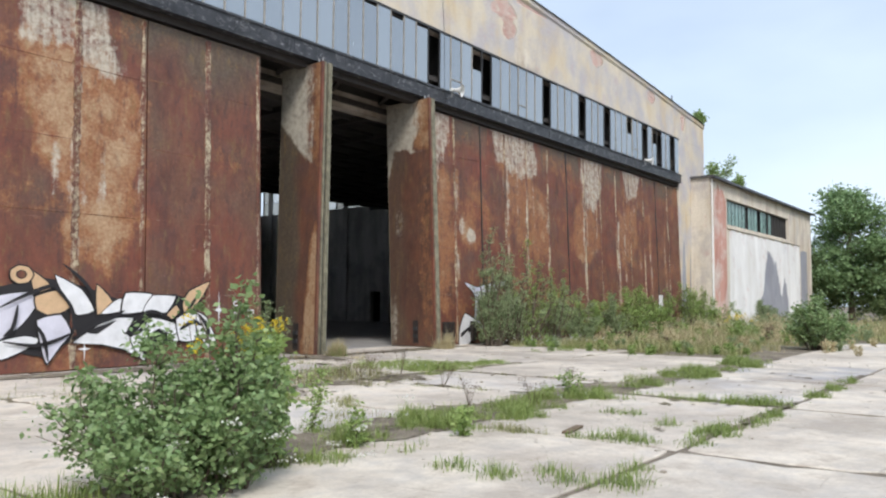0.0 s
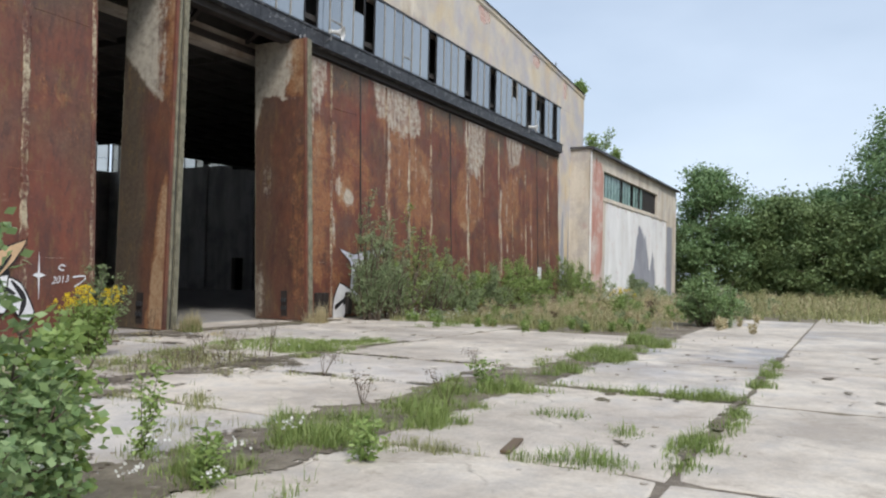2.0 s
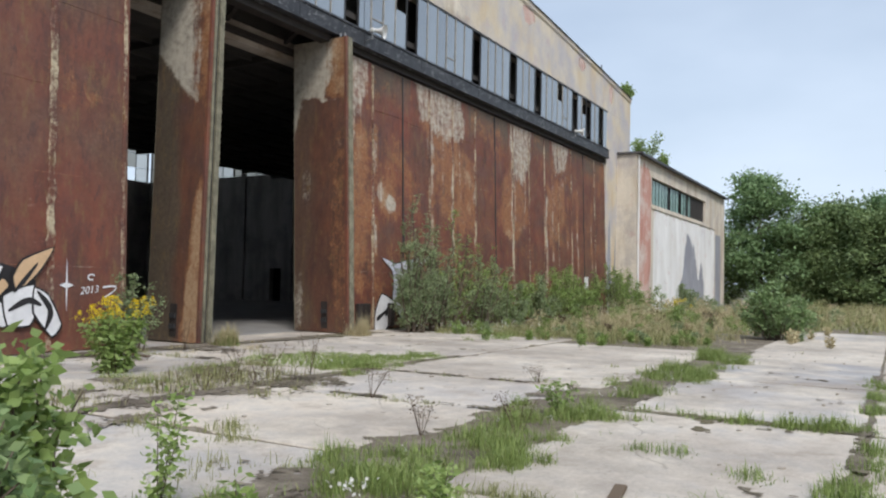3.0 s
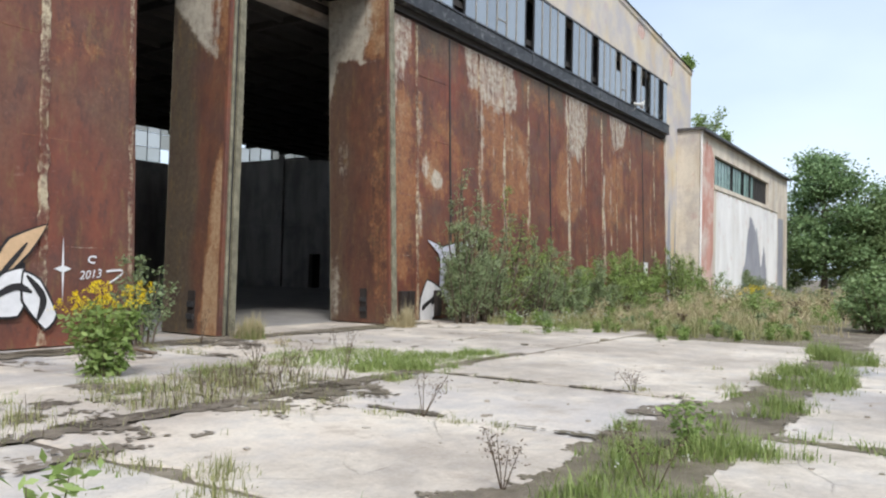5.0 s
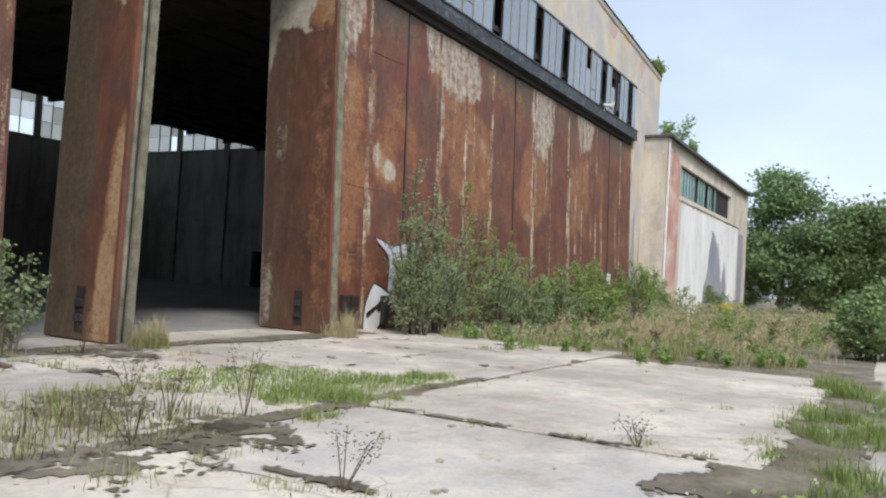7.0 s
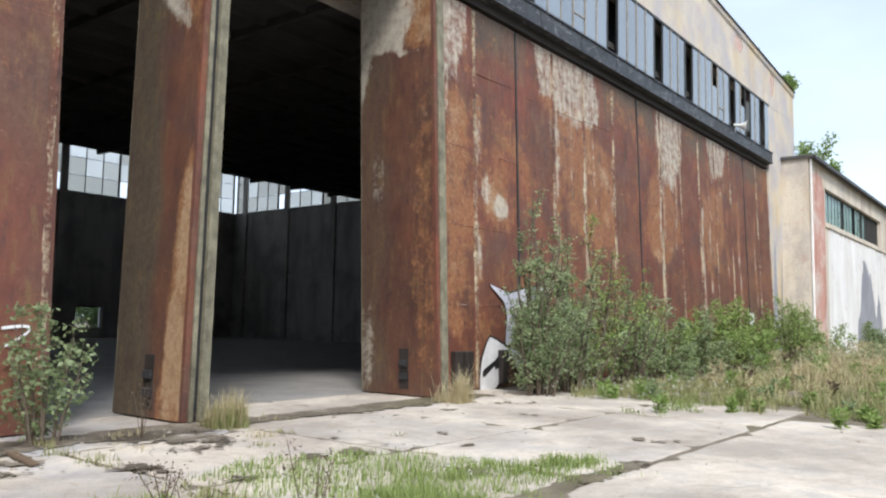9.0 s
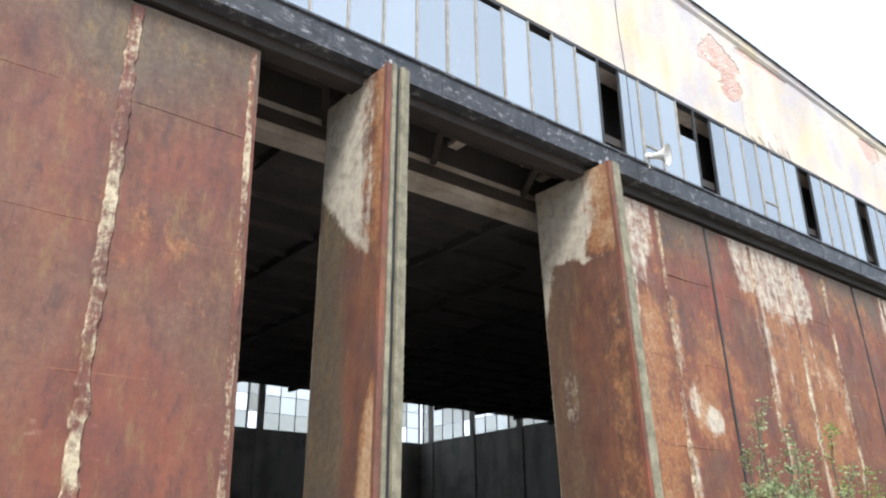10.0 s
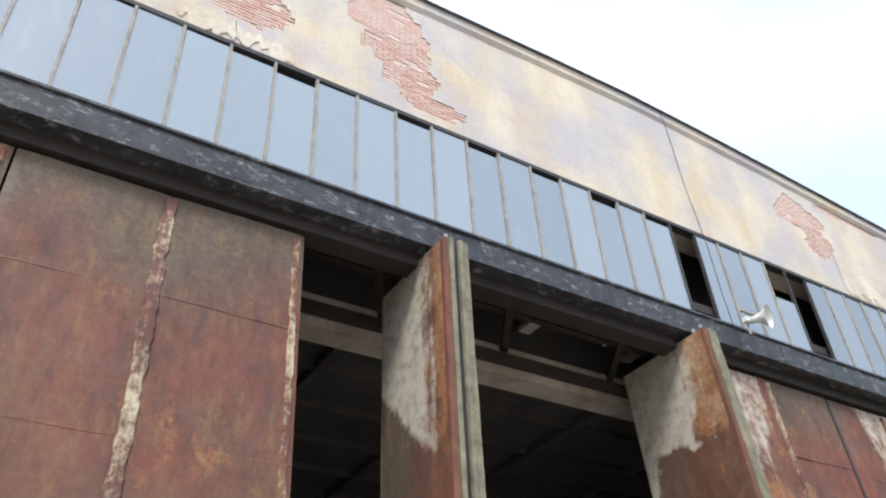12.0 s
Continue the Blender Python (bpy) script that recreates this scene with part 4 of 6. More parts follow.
def shrub(name, at, height, spread, stems, per_stem, size, material, seed, label, category="bush", long=1.5, group="", bare_foot=0.08, lean_to=(0, 0)):
    """A shrub of several upright stems with side twigs, leafy along their length."""
    gen, rng = np.random.default_rng(seed), random.Random(seed)
    ob = thing(name, label, category, group, at=at)
    pts = []
    bm = bmesh.new()
    for s in range(stems):
        a, q = rng.uniform(0, math.tau), rng.random() ** 0.6
        h = height * rng.uniform(0.55, 1.0) * (1.08 - 0.5 * q)
        foot = Vector((math.cos(a) * q * spread * 0.35, math.sin(a) * q * spread * 0.35, -0.05))
        tip = Vector((math.cos(a) * q * spread + lean_to[0] * h, math.sin(a) * q * spread + lean_to[1] * h, h))
        line = [foot.lerp(tip, t) + Vector((rng.gauss(0, 0.03), rng.gauss(0, 0.03), 0)) * h * t for t in (0, 0.3, 0.55, 0.8, 1)]
        line[1] += (tip - foot) * Vector((-0.1, -0.1, 0.04))
        tube(bm, line, [0.012 * height * k for k in (0.8, 0.65, 0.5, 0.33, 0.12)], 5)
        for k in range(per_stem // 14):
            t = rng.uniform(bare_foot, 1.0)
            i = min(3, int(t * 4))
            p = line[i].lerp(line[i + 1], t * 4 - i)
            reach = spread * 0.42 * (1.15 - t) + 0.05
            b = rng.uniform(0, math.tau)
            end = p + Vector((math.cos(b), math.sin(b), rng.uniform(0.1, 0.9))) * reach * rng.uniform(0.5, 1.1)
            if k % 3 == 0:
                tube(bm, (p, end), (0.004 * height, 0.0015 * height), 3)
            for _ in range(14):
                pts.append(p.lerp(end, rng.uniform(0.2, 1.08)) + Vector((rng.gauss(0, 1), rng.gauss(0, 1), rng.gauss(0, 0.8))) * size * 1.1)
    part("woody_frame", bm, bark, ob)
    leaves("foliage", [tuple(p) for p in pts if p.z > 0.02], size, material, ob, gen, 0.25, long)
    return ob


def umbels(parent, spots, radius, material, seed, name="blossom"):
    gen = np.random.default_rng(seed)
    for x, y, z in spots:
        c = np.array((x, y, z)) + gen.normal(size=(26, 3)) * (radius, radius, radius * 0.25)
        leaves(name, c, 0.022, material, parent, gen, -0.6, 1.0)


# ---- pavement of concrete slabs ----
pavement = tagged(new("pavement"), "broken pale concrete slab apron with grassy joints", "pavement", kind="structure")
rng = random.Random(8)


def slab(x0, x1, y0, y1, r):
    n, ring = 11, []
    cs = ((x0, y0), (x1, y0), (x1, y1), (x0, y1))
    for i in range(4):
        (ax, ay), (bx, by) = cs[i], cs[(i + 1) % 4]
        for k in range(n):
            t = k / n
            j = 0.0 if k else 0.12 * r.random() ** 3
            cx, cy = 0.5 * (x0 + x1), 0.5 * (y0 + y1)
            px, py = ax + (bx - ax) * t, ay + (by - ay) * t
            inn = j + r.uniform(0, 0.03) + (r.uniform(0.04, 0.18) if r.random() < 0.1 else 0)
            L = math.hypot(cx - px, cy - py)
            ring.append((px + (cx - px) / L * inn, py + (cy - py) / L * inn))
    tx, ty, h = r.uniform(-0.004, 0.004), r.uniform(-0.004, 0.004), r.uniform(-0.008, 0.008)
    cx, cy = 0.5 * (x0 + x1), 0.5 * (y0 + y1)
    bm = bmesh.new()
    rims = []
    for inset, dz in ((0.0, -0.13), (0.0, -0.012), (0.02, 0.0)):
        rims.append([bm.verts.new((x + (cx - x) * inset / 1.6, y + (cy - y) * inset / 1.6, h + dz + tx * (x - cx) + ty * (y - cy))) for x, y in ring])
    for a, b in zip(rims, rims[1:]):
        for i in range(len(a)):
            k = (i + 1) % len(a)
            bm.faces.new((a[i], a[k], b[k], b[i]))
    bm.faces.new(rims[-1])
    part("slab", bm, slab_mat, pavement)


# rows of slabs: y from, y to, first joint, pitch, last x
for y0, y1, first, pitch, last in ((-1.88, 0.88, -36.9, 2.85, 0.5), (-4.58, -1.91, -36.6, 2.85, 0.5), (-7.14, -4.61, -36.6, 2.85, 1.5), (-11.98, -7.2, -37.9, 3.05, 1.3),
                                   (-15.34, -12.22, -37.8, 4.75, 14), (-18.58, -15.37, -37.8, 4.75, 16), (-21.85, -18.61, -37.8, 4.75, 26), (-25.05, -21.88, -37.8, 4.75, 36),
                                   (-28.3, -25.08, -37.8, 4.75, 36), (-31.6, -28.33, -37.8, 4.75, 36)):
    x = first
    while x < last:
        g = 0.012
        wide = 0.12 if abs(x - -9.3) < 0.3 and y1 == -12.22 else 0.0
        slab(x + g + wide, x + pitch - g, y0, y1, rng)
        x += pitch

# soil drifted over the slabs along the joints
verts, faces = [], []
CELL = 0.05
dust = random.Random(12)
for x0, x1, y0, y1, rule in ((-18, 2.5, -13.4, -10.4, lambda x, y: 1.1 * math.exp(-((y + 12.05) / ((1.0 if y > -12.05 else 0.5) if x < -7.5 else 0.45)) ** 2)), (-15, -4, -8.2, -6.2, lambda x, y: 0.85 * math.exp(-((y + 7.15) / 0.3) ** 2)),
                             (-12, -6.6, -11.2, -7.6, lambda x, y: 0.62 * max(math.exp(-((x + 10.3) / 0.16) ** 2), math.exp(-((x + 7.35) / 0.14) ** 2))), (-16, 1.5, -2.6, -0.7, lambda x, y: 0.95 * math.exp(-((y + 1.1) / (0.7 if x < -5.8 else 0.45)) ** 2)),
                             # the -12.5 to -6 patch stands for soil and painted bush shade alike
                             (-10, -8.6, -15.3, -12.4, lambda x, y: 0.8 * math.exp(-((x + 9.3) / 0.2) ** 2)), (-13.5, -2, -15.9, -14.8, lambda x, y: 0.68 * math.exp(-((y + 15.36) / 0.14) ** 2)), (-12.5, -6.0, -3.6, -0.7, lambda x, y: 0.6 + 0.08 * y), (-15.5, -8.8, -8.3, -4.7, lambda x, y: 0.47), (-17.6, -14.2, -12, -9.3, lambda x, y: 0.38), (-14, 2.5, -7, -2.2, lambda x, y: 0.3), (-14, 2, -18.4, -13.4, lambda x, y: 0.27)):
    for i in range(int((x1 - x0) / CELL)):
        for j in range(int((y1 - y0) / CELL)):
            x, y = x0 + i * CELL, y0 + j * CELL
            n = noise.noise((x * 0.8, y * 0.8, 2.2)) + 0.6 * noise.noise((x * 2.3, y * 2.3, 6.1)) + 0.35 * noise.noise((x * 6, y * 6, 9.4))
            if rule(x, y) + 0.42 * n + (0.05 if rule(x, y) > 0.33 else 0.02) * dust.gauss(0, 1) > 0.56:
                k = len(verts)
                for a, b in ((0, 0), (1, 0), (1, 1), (0, 1)):
                    u, v = x + a * CELL * 1.02, y + b * CELL * 1.02
                    verts.append((u + 0.03 * noise.noise((u * 9, v * 9, 1)), v + 0.03 * noise.noise((u * 9, v * 9, 5)), 0.017 + 0.005 * noise.noise((u * 4, v * 4, 3))))
                faces.append((k, k + 1, k + 2, k + 3))
tagged(raw("soil_drift", verts, faces, soil), "thin dark soil drifted over the slab joints", "soil", kind="stuff")

# ---- annex at the far end ----
annex = thing("annex_building", "low flat-roofed annex, whitewash and pink plaster flaking", "building", at=(0, 0, 0))
A0, A1, AF = 29.15, 57.4, -1.42
blk("side_wall", annex_plaster, annex, A0, A0 + 0.35, AF + 0.02, 10, -0.1, 10.0)
front = (("wall", A0 + 0.35, 32.5, -0.1, 10.0), ("wall", 49.2, A1, -0.1, 10.0), ("wall", 32.5, 49.2, -0.1, 7.15), ("wall", 32.5, 49.2, 8.95, 10.0))
for name, a, b, c, d in front:
    blk(name, annex_plaster, annex, a, b, AF, AF + 0.4, c, d)
blk("wall", annex_plaster, annex, A1 - 0.4, A1 + 0.002, AF + 0.4, 10, -0.1, 10.0)
blk("wall", annex_plaster, annex, A0 + 0.35, A1 - 0.4, 9.6, 10, -0.1, 10.0)


def ragged(name, material, x0, x1, low, high, y, seed, parent, n=26, jag=0.5):
    """A thin flake of another coat on a wall, with a ragged top."""
    r = random.Random(seed)
    bm = bmesh.new()
    a = [bm.verts.new((x0 + (x1 - x0) * i / n + r.uniform(-0.03, 0.03) * (0 < i < n), y, low + (r.uniform(-0.2, 0.2) if low > 0.5 else 0))) for i in range(n + 1)]
    b = [bm.verts.new((a[i].co.x + r.uniform(-0.05, 0.05), y, high(i / n) + r.uniform(-jag, jag))) for i in range(n + 1)]
    for i in range(n):
        bm.faces.new((a[i], a[i + 1], b[i + 1], b[i]))
    return part(name, bm, material, parent)


ragged("whitewash_coat", white_wash, 32.9, 52.8, -0.05, lambda t: 6.75, AF - 0.004, 1, annex, 40, 0.12)
ragged("bare_patch", grey_patch, 40.2, 48.6, -0.04, lambda t: 1.5 + 4.2 * math.exp(-((t - 0.3) / 0.16) ** 2) + 3.0 * math.exp(-((t - 0.55) / 0.16) ** 2) + 2.2 * math.exp(-((t - 0.88) / 0.1) ** 2), AF - 0.008, 2, annex, 60, 0.3)
ragged("pink_coat", pink_plaster, 29.75, 32.3, 0.1, lambda t: 9.5 - 1.2 * abs(t - 0.4), AF - 0.004, 3, annex, 22, 0.4)
ragged("bare_patch", grey_patch, 53.2, 55.6, -0.04, lambda t: 6.4, AF - 0.006, 4, annex, 10, 0.1)
blk("ledge", annex_plaster, annex, 32.4, 53, AF - 0.07, AF, 6.85, 7.0)
blk("roof", tar, annex, A0 - 0.15, A1 + 0.25, AF - 0.28, 10.2, 10.0, 10.14)
blk("gutter", dark_steel, annex, A0 - 0.15, A1 + 0.25, AF - 0.36, AF - 0.285, 9.93, 10.08)
bm = bmesh.new()
tube(bm, ((29.25, AF - 0.1, 9.95), (29.25, AF - 0.07, 9.6), (29.25, AF - 0.07, 0.1)), (0.06, 0.06, 0.06), 8)
part("drainpipe", bm, white_wash, annex, "white painted drainpipe")
for x0, x1 in ((32.55, 37.6), (38.1, 43.2), (43.55, 49.15)):
    w = part("window", bmesh.new(), frame_dark, annex)
    bm = bmesh.new()
    box(bm, x0, x1, AF + 0.2, AF + 0.3, 7.15, 7.22)
    box(bm, x0, x1, AF + 0.2, AF + 0.3, 8.88, 8.95)
    box(bm, x0, x0 + 0.08, AF + 0.2, AF + 0.3, 7.22, 8.88)
    box(bm, x1 - 0.08, x1, AF + 0.2, AF + 0.3, 7.22, 8.88)
    bm.to_mesh(w.data)
    bm.free()
    k = 6
    for i in range(k):
        a, b = x0 + 0.08 + (x1 - x0 - 0.16) * i / k, x0 + 0.08 + (x1 - x0 - 0.16) * (i + 1) / k
        if x0 == 38.1 and i == 3:
            continue
        blk("pane", annex_glass if x0 < 43 or i < 1 else rail_steel, w, a + 0.02, b - 0.02, AF + 0.24, AF + 0.25, 7.22, 8.88)
    for i in range(1, k):
        a = x0 + 0.08 + (x1 - x0 - 0.16) * i / k
        blk("glazing_bar", frame_dark, w, a - 0.02, a + 0.02, AF + 0.22, AF + 0.28, 7.22, 8.88)
# near-black panel behind the annex panes, the inner shade put into its colour
blk("back_panel", near_black, annex, 32.5, 49.2, AF + 0.9, AF + 1.0, 7.0, 9.2)

ragged("pale_render", annex_plaster, -9.9, -7.9, 12.5, lambda q: 13.1 - 0.4 * q, -0.134, 19, wall, 24, 0.12)
ragged("pale_render", annex_plaster, 6.8, 9.3, 12.55, lambda q: 13.6 - 0.9 * q, -0.134, 9, wall, 34, 0.22)
# bricks where the upper wall lies bare
brick_me = bpy.data.meshes.new("brick")
bm = bmesh.new()
box(bm, -0.117, 0.117, -0.018, 0.01, -0.031, 0.031)
bmesh.ops.bevel(bm, geom=bm.edges[:], offset=0.004, segments=1, affect="EDGES")
bm.to_mesh(brick_me)
bm.free()
brick_me.materials.append(brick_mat)
spare, count = [], 0
r = random.Random(4)
for j in range(50):
    z = 12.46 + j * 0.077
    for i in range(240):
        x = -10.5 + (i + 0.5 * (j % 2)) * 0.25
        if z > roof_z(x) - 0.1 or bare(x, z) < 0.42 or r.random() < 0.06:
            continue
        if count < 300 and -10.3 < x < 7.5:
            b = new("brick", brick_me)
            b.parent = wall
            b.matrix_basis = pose(x + r.uniform(-0.006, 0.006), -0.079 - r.uniform(0, 0.008), z, 0, 0, 0)
            count += 1
        else:
            spare.append((x, z))
if spare:
    bm = bmesh.new()
    for x, z in spare:
        box(bm, x - 0.117, x + 0.117, -0.097, -0.07, z - 0.031, z + 0.031)
    tagged(part("bricks", bm, brick_mat, wall), kind="stuff")

# ---- loudspeakers, cable, sign ----
white_paint = plain("white_enamel", (0.72, 0.72, 0.7), 0.45, vary=0.12, scale=6)


def loudspeaker(at, label):
    ob = thing("loudspeaker", label, "loudspeaker", "loudspeakers on the fascia", at=at)
    bm = bmesh.new()
    prof = ((0.0, 0.06), (0.16, 0.075), (0.2, 0.09), (0.27, 0.12), (0.34, 0.17), (0.4, 0.235), (0.41, 0.245), (0.385, 0.22), (0.3, 0.12), (0.22, 0.06), (0.2, 0.0))
    rings = [[bm.verts.new((s, rr * math.cos(q), rr * math.sin(q))) for q in (math.tau * k / 20 for k in range(20))] for s, rr in prof[:-1]]
    for a, b in zip(rings, rings[1:]):
        for k in range(20):
            bm.faces.new((a[k], a[(k + 1) % 20], b[(k + 1) % 20], b[k]))
    bm.faces.new(rings[0][::-1])
    bm.faces.new(rings[-1])
    bmesh.ops.rotate(bm, verts=bm.verts, cent=(0, 0, 0), matrix=Euler((0, radians(10), radians(-72))).to_matrix())
    part("horn", bm, white_paint, ob, smooth=True)
    bm = bmesh.new()
    tube(bm, ((-0.02, 0.02, 0.0), (-0.02, 0.02, -0.3), (-0.02, 0.24, -0.32)), (0.022, 0.022, 0.022), 6)
    part("bracket", bm, grey_metal, ob)
    bm = bmesh.new()
    box(bm, -0.12, 0.02, -0.06, 0.06, -0.06, 0.06)
    bmesh.ops.bevel(bm, geom=bm.edges[:], offset=0.015, segments=2, affect="EDGES")
    part("driver", bm, white_paint, ob)
    return ob


speaker = loudspeaker((1.62, -0.55, 9.98), "white metal horn loudspeaker bracketed to the fascia beam")
copy_thing(speaker, pose(20.6, -0.55, 9.98))
bm = bmesh.new()
tube(bm, [(1.22 + 0.03 * math.sin(k * 1.3), -0.3 - 0.02 * k, 16.0 - 0.68 * k) for k in range(11)], [0.009] * 11, 4)
tagged(part("hanging_cable", bm, frame_dark), "thin dark cable hanging from the roof edge", "cable")
sign = thing("notice_board", "small weathered white board fixed to the rusty door", "sign", at=(23.2, lean(1.8) - 0.05, 1.8))
blk("board", white_paint, sign, -0.3, 0.3, -0.02, 0.0, -0.38, 0.34, bevel=0.006)
blk("batten", rail_steel, sign, -0.28, 0.28, 0.0, 0.03, -0.05, 0.05)

# ---- painted marks on the doors ----
spray_white, spray_black, spray_peach = plain("white_spray", (0.78, 0.78, 0.8), 0.6, vary=0.15, scale=4, relief=0), plain("black_spray", (0.02, 0.018, 0.02), 0.6, relief=0), plain("peach_spray", (0.62, 0.42, 0.25), 0.6, vary=0.2, relief=0)
spray_lilac = plain("lilac_spray", (0.66, 0.65, 0.74), 0.6, vary=0.15, relief=0)
graffiti = thing("graffiti", "large white and black sprayed graffiti lettering on the rusty door", "graffiti")


def sprayed(points, material, layer, outline=0.07, parent=None, grow=0.0):
    """A sprayed shape with a rounded outline through a few points, laid on the door."""
    n = len(points)
    ring = []
    for i in range(n):
        p0, p1, p2, p3 = (Vector(points[(i + k) % n]) for k in (-1, 0, 1, 2))
        for t in (0.0, 0.34, 0.67):
            soft = 0.5 * ((2 * p1) + (p2 - p0) * t + (2 * p0 - 5 * p1 + 4 * p2 - p3) * t * t + (3 * p1 - p0 - 3 * p2 + p3) * t ** 3)
            ring.append(p1.lerp(p2, t).lerp(soft, 0.45))
    mid = sum(ring, Vector((0, 0))) / len(ring)
    for m, wider, step in ((spray_black, outline, 0), (material, 0.0, 1)):
        if step == 0 and outline <= 0:
            continue
        bm = bmesh.new()
        vs = []
        for p in ring:
            q = p + (p - mid).normalized() * wider
            vs.append(bm.verts.new((q.x, lean(q.y) - 0.026 - 0.0012 * (layer * 2 + step), q.y)))
        edges = [bm.edges.new((vs[i], vs[(i + 1) % len(vs)])) for i in range(len(vs))]
        bmesh.ops.triangle_fill(bm, edges=edges, use_beauty=True)
        part("outline" if m == spray_black else "fill", bm, m, parent or graffiti)


sprayed(((-16.8, 0.4), (-15.6, 0.5), (-14.9, 0.6), (-13.9, 0.35), (-13.2, 0.7), (-11.6, 0.6), (-11.0, 0.5), (-9.8, 0.75), (-9.7, 1.5), (-10.4, 1.85), (-12.0, 1.7), (-12.9, 2.0), (-14.0, 2.2), (-15.2, 1.9), (-16.8, 2.2)), spray_black, 0, 0)
sprayed(((-16.7, 0.6), (-15.5, 0.5), (-15.1, 1.3), (-15.6, 2.0), (-16.5, 2.15)), spray_white, 1)
sprayed(((-15.3, 1.3), (-14.95, 1.75), (-14.2, 1.85), (-14.1, 1.5), (-14.4, 1.1), (-14.95, 0.75)), spray_lilac, 2, 0.05)
sprayed(((-15.2, 0.45), (-14.85, 0.75), (-14.3, 0.85), (-13.95, 0.75), (-14.4, 0.5), (-14.8, 0.35)), spray_white, 3, 0.04)
sprayed(((-14.2, 2.35), (-13.7, 1.97), (-14.12, 1.85)), spray_peach, 4, 0.05)
for k, (rr, m) in enumerate(((0.3, spray_black), (0.26, spray_peach), (0.13, spray_black), (0.1, rust))):
    sprayed([(-14.42 + rr * math.cos(q), 2.25 + 0.8 * rr * math.sin(q)) for q in (math.tau * i / 7 for i in range(7))], m, 5 + k, 0)
sprayed(((-13.65, 2.25), (-13.0, 1.92), (-12.68, 1.42), (-13.1, 1.32), (-13.35, 1.6)), spray_white, 9, 0.05)
sprayed(((-14.1, 1.75), (-13.55, 1.9), (-13.3, 1.5), (-13.7, 1.3), (-14.05, 1.45)), spray_peach, 10, 0.04)
sprayed(((-14.05, 1.2), (-13.5, 1.32), (-13.25, 0.9), (-13.5, 0.6), (-13.8, 0.2), (-13.92, 0.5)), spray_lilac, 11, 0.05)
sprayed(((-12.62, 2.05), (-12.2, 1.62), (-12.6, 1.32)), spray_peach, 12, 0.05)
sprayed(((-12.2, 1.62), (-11.98, 1.72), (-12.0, 1.4), (-12.5, 1.34)), spray_white, 13, 0.03)
sprayed(((-11.85, 1.85), (-11.12, 1.83), (-11.32, 1.55), (-11.2, 1.42), (-11.95, 1.34)), spray_white, 14, 0.05)
sprayed(((-11.08, 1.8), (-10.42, 1.78), (-10.7, 1.36), (-11.35, 1.38), (-11.3, 1.55)), spray_white, 15, 0.03)
sprayed(((-13.2, 0.66), (-12.75, 0.95), (-12.3, 1.22), (-11.65, 1.22), (-11.85, 0.85), (-11.45, 0.5), (-11.3, 0.14), (-11.9, 0.45), (-12.5, 0.6)), spray_white, 16, 0.05)
sprayed(((-12.9, 0.92), (-12.1, 1.18), (-12.6, 0.85)), spray_black, 17, 0)
sprayed(((-11.72, 0.72), (-11.1, 1.22), (-10.3, 1.02), (-9.95, 0.85), (-10.4, 0.58), (-10.9, 0.95), (-11.3, 0.7), (-11.42, 0.2)), spray_white, 18, 0.04)
sprayed(((-10.7, 1.27), (-10.42, 1.54), (-10.3, 1.4), (-10.5, 1.2)), spray_peach, 19, 0.03)
sprayed(((-10.2, 1.57), (-10.0, 1.92), (-9.35, 2.2), (-9.65, 1.72), (-10.1, 1.28)), spray_peach, 20, 0.05)
sprayed(((-10.4, 1.18), (-10.0, 1.36), (-9.75, 1.4), (-9.7, 0.92), (-9.85, 0.6), (-10.3, 0.62)), spray_white, 21, 0.04)
sprayed(((-9.75, 1.35), (-9.45, 1.2), (-9.15, 0.6), (-9.35, 0.35), (-9.75, 0.85)), spray_white, 22, 0.05)


def stroke(points, width):
    """A sprayed black line over the lettering, thinning at its ends."""
    bm, prev, n = bmesh.new(), None, 14
    for k in range(n + 1):
        u = k / n * (len(points) - 1)
        i = min(len(points) - 2, int(u))
        a, b, c, d = (Vector(points[max(0, min(len(points) - 1, i + q))]) for q in (-1, 0, 1, 2))
        w = u - i
        p = 0.5 * ((2 * b) + (c - a) * w + (2 * a - 5 * b + 4 * c - d) * w * w + (3 * b - a - 3 * c + d) * w ** 3)
        side = Vector((-(c - b).y, (c - b).x)).normalized() * width * (0.35 + math.sin(math.pi * k / n))
        ring = [bm.verts.new((q.x, lean(q.y) - 0.088, q.y)) for q in (p - side, p + side)]
        if prev:
            bm.faces.new((prev[0], prev[1], ring[1], ring[0]))
        prev = ring
    part("outline", bm, spray_black, graffiti)


for line in (((-14.8, 0.74), (-14.1, 0.63), (-13.6, 0.74), (-13.2, 0.92)),
             ((-14.9, 1.50), (-14.3, 1.80), (-13.7, 2.01), (-13.5, 1.83)),
             ((-13.5, 2.53), (-13.1, 2.24), (-12.8, 1.91), (-12.7, 1.63)),
             ((-13.7, 1.99), (-13.3, 1.56), (-13.2, 1.09), (-13.3, 0.73)),
             ((-13.2, 0.69), (-12.8, 1.04), (-12.2, 1.25), (-11.9, 1.42)),
             ((-11.7, 1.06), (-11.2, 1.39), (-10.6, 1.23)),
             ((-11.3, 0.11), (-11.3, 0.52), (-11.0, 0.83), (-10.6, 0.81)),
             ((-14.1, 1.11), (-13.9, 0.78), (-13.8, 0.26)),
             ((-14.5, 1.56), (-14.6, 1.06), (-14.8, 0.86)),
             ((-11.9, 0.85), (-11.5, 0.87), (-11.2, 1.27)),
             ((-9.7, 1.87), (-10.0, 1.49), (-10.2, 1.26))):
    stroke(line, 0.035)
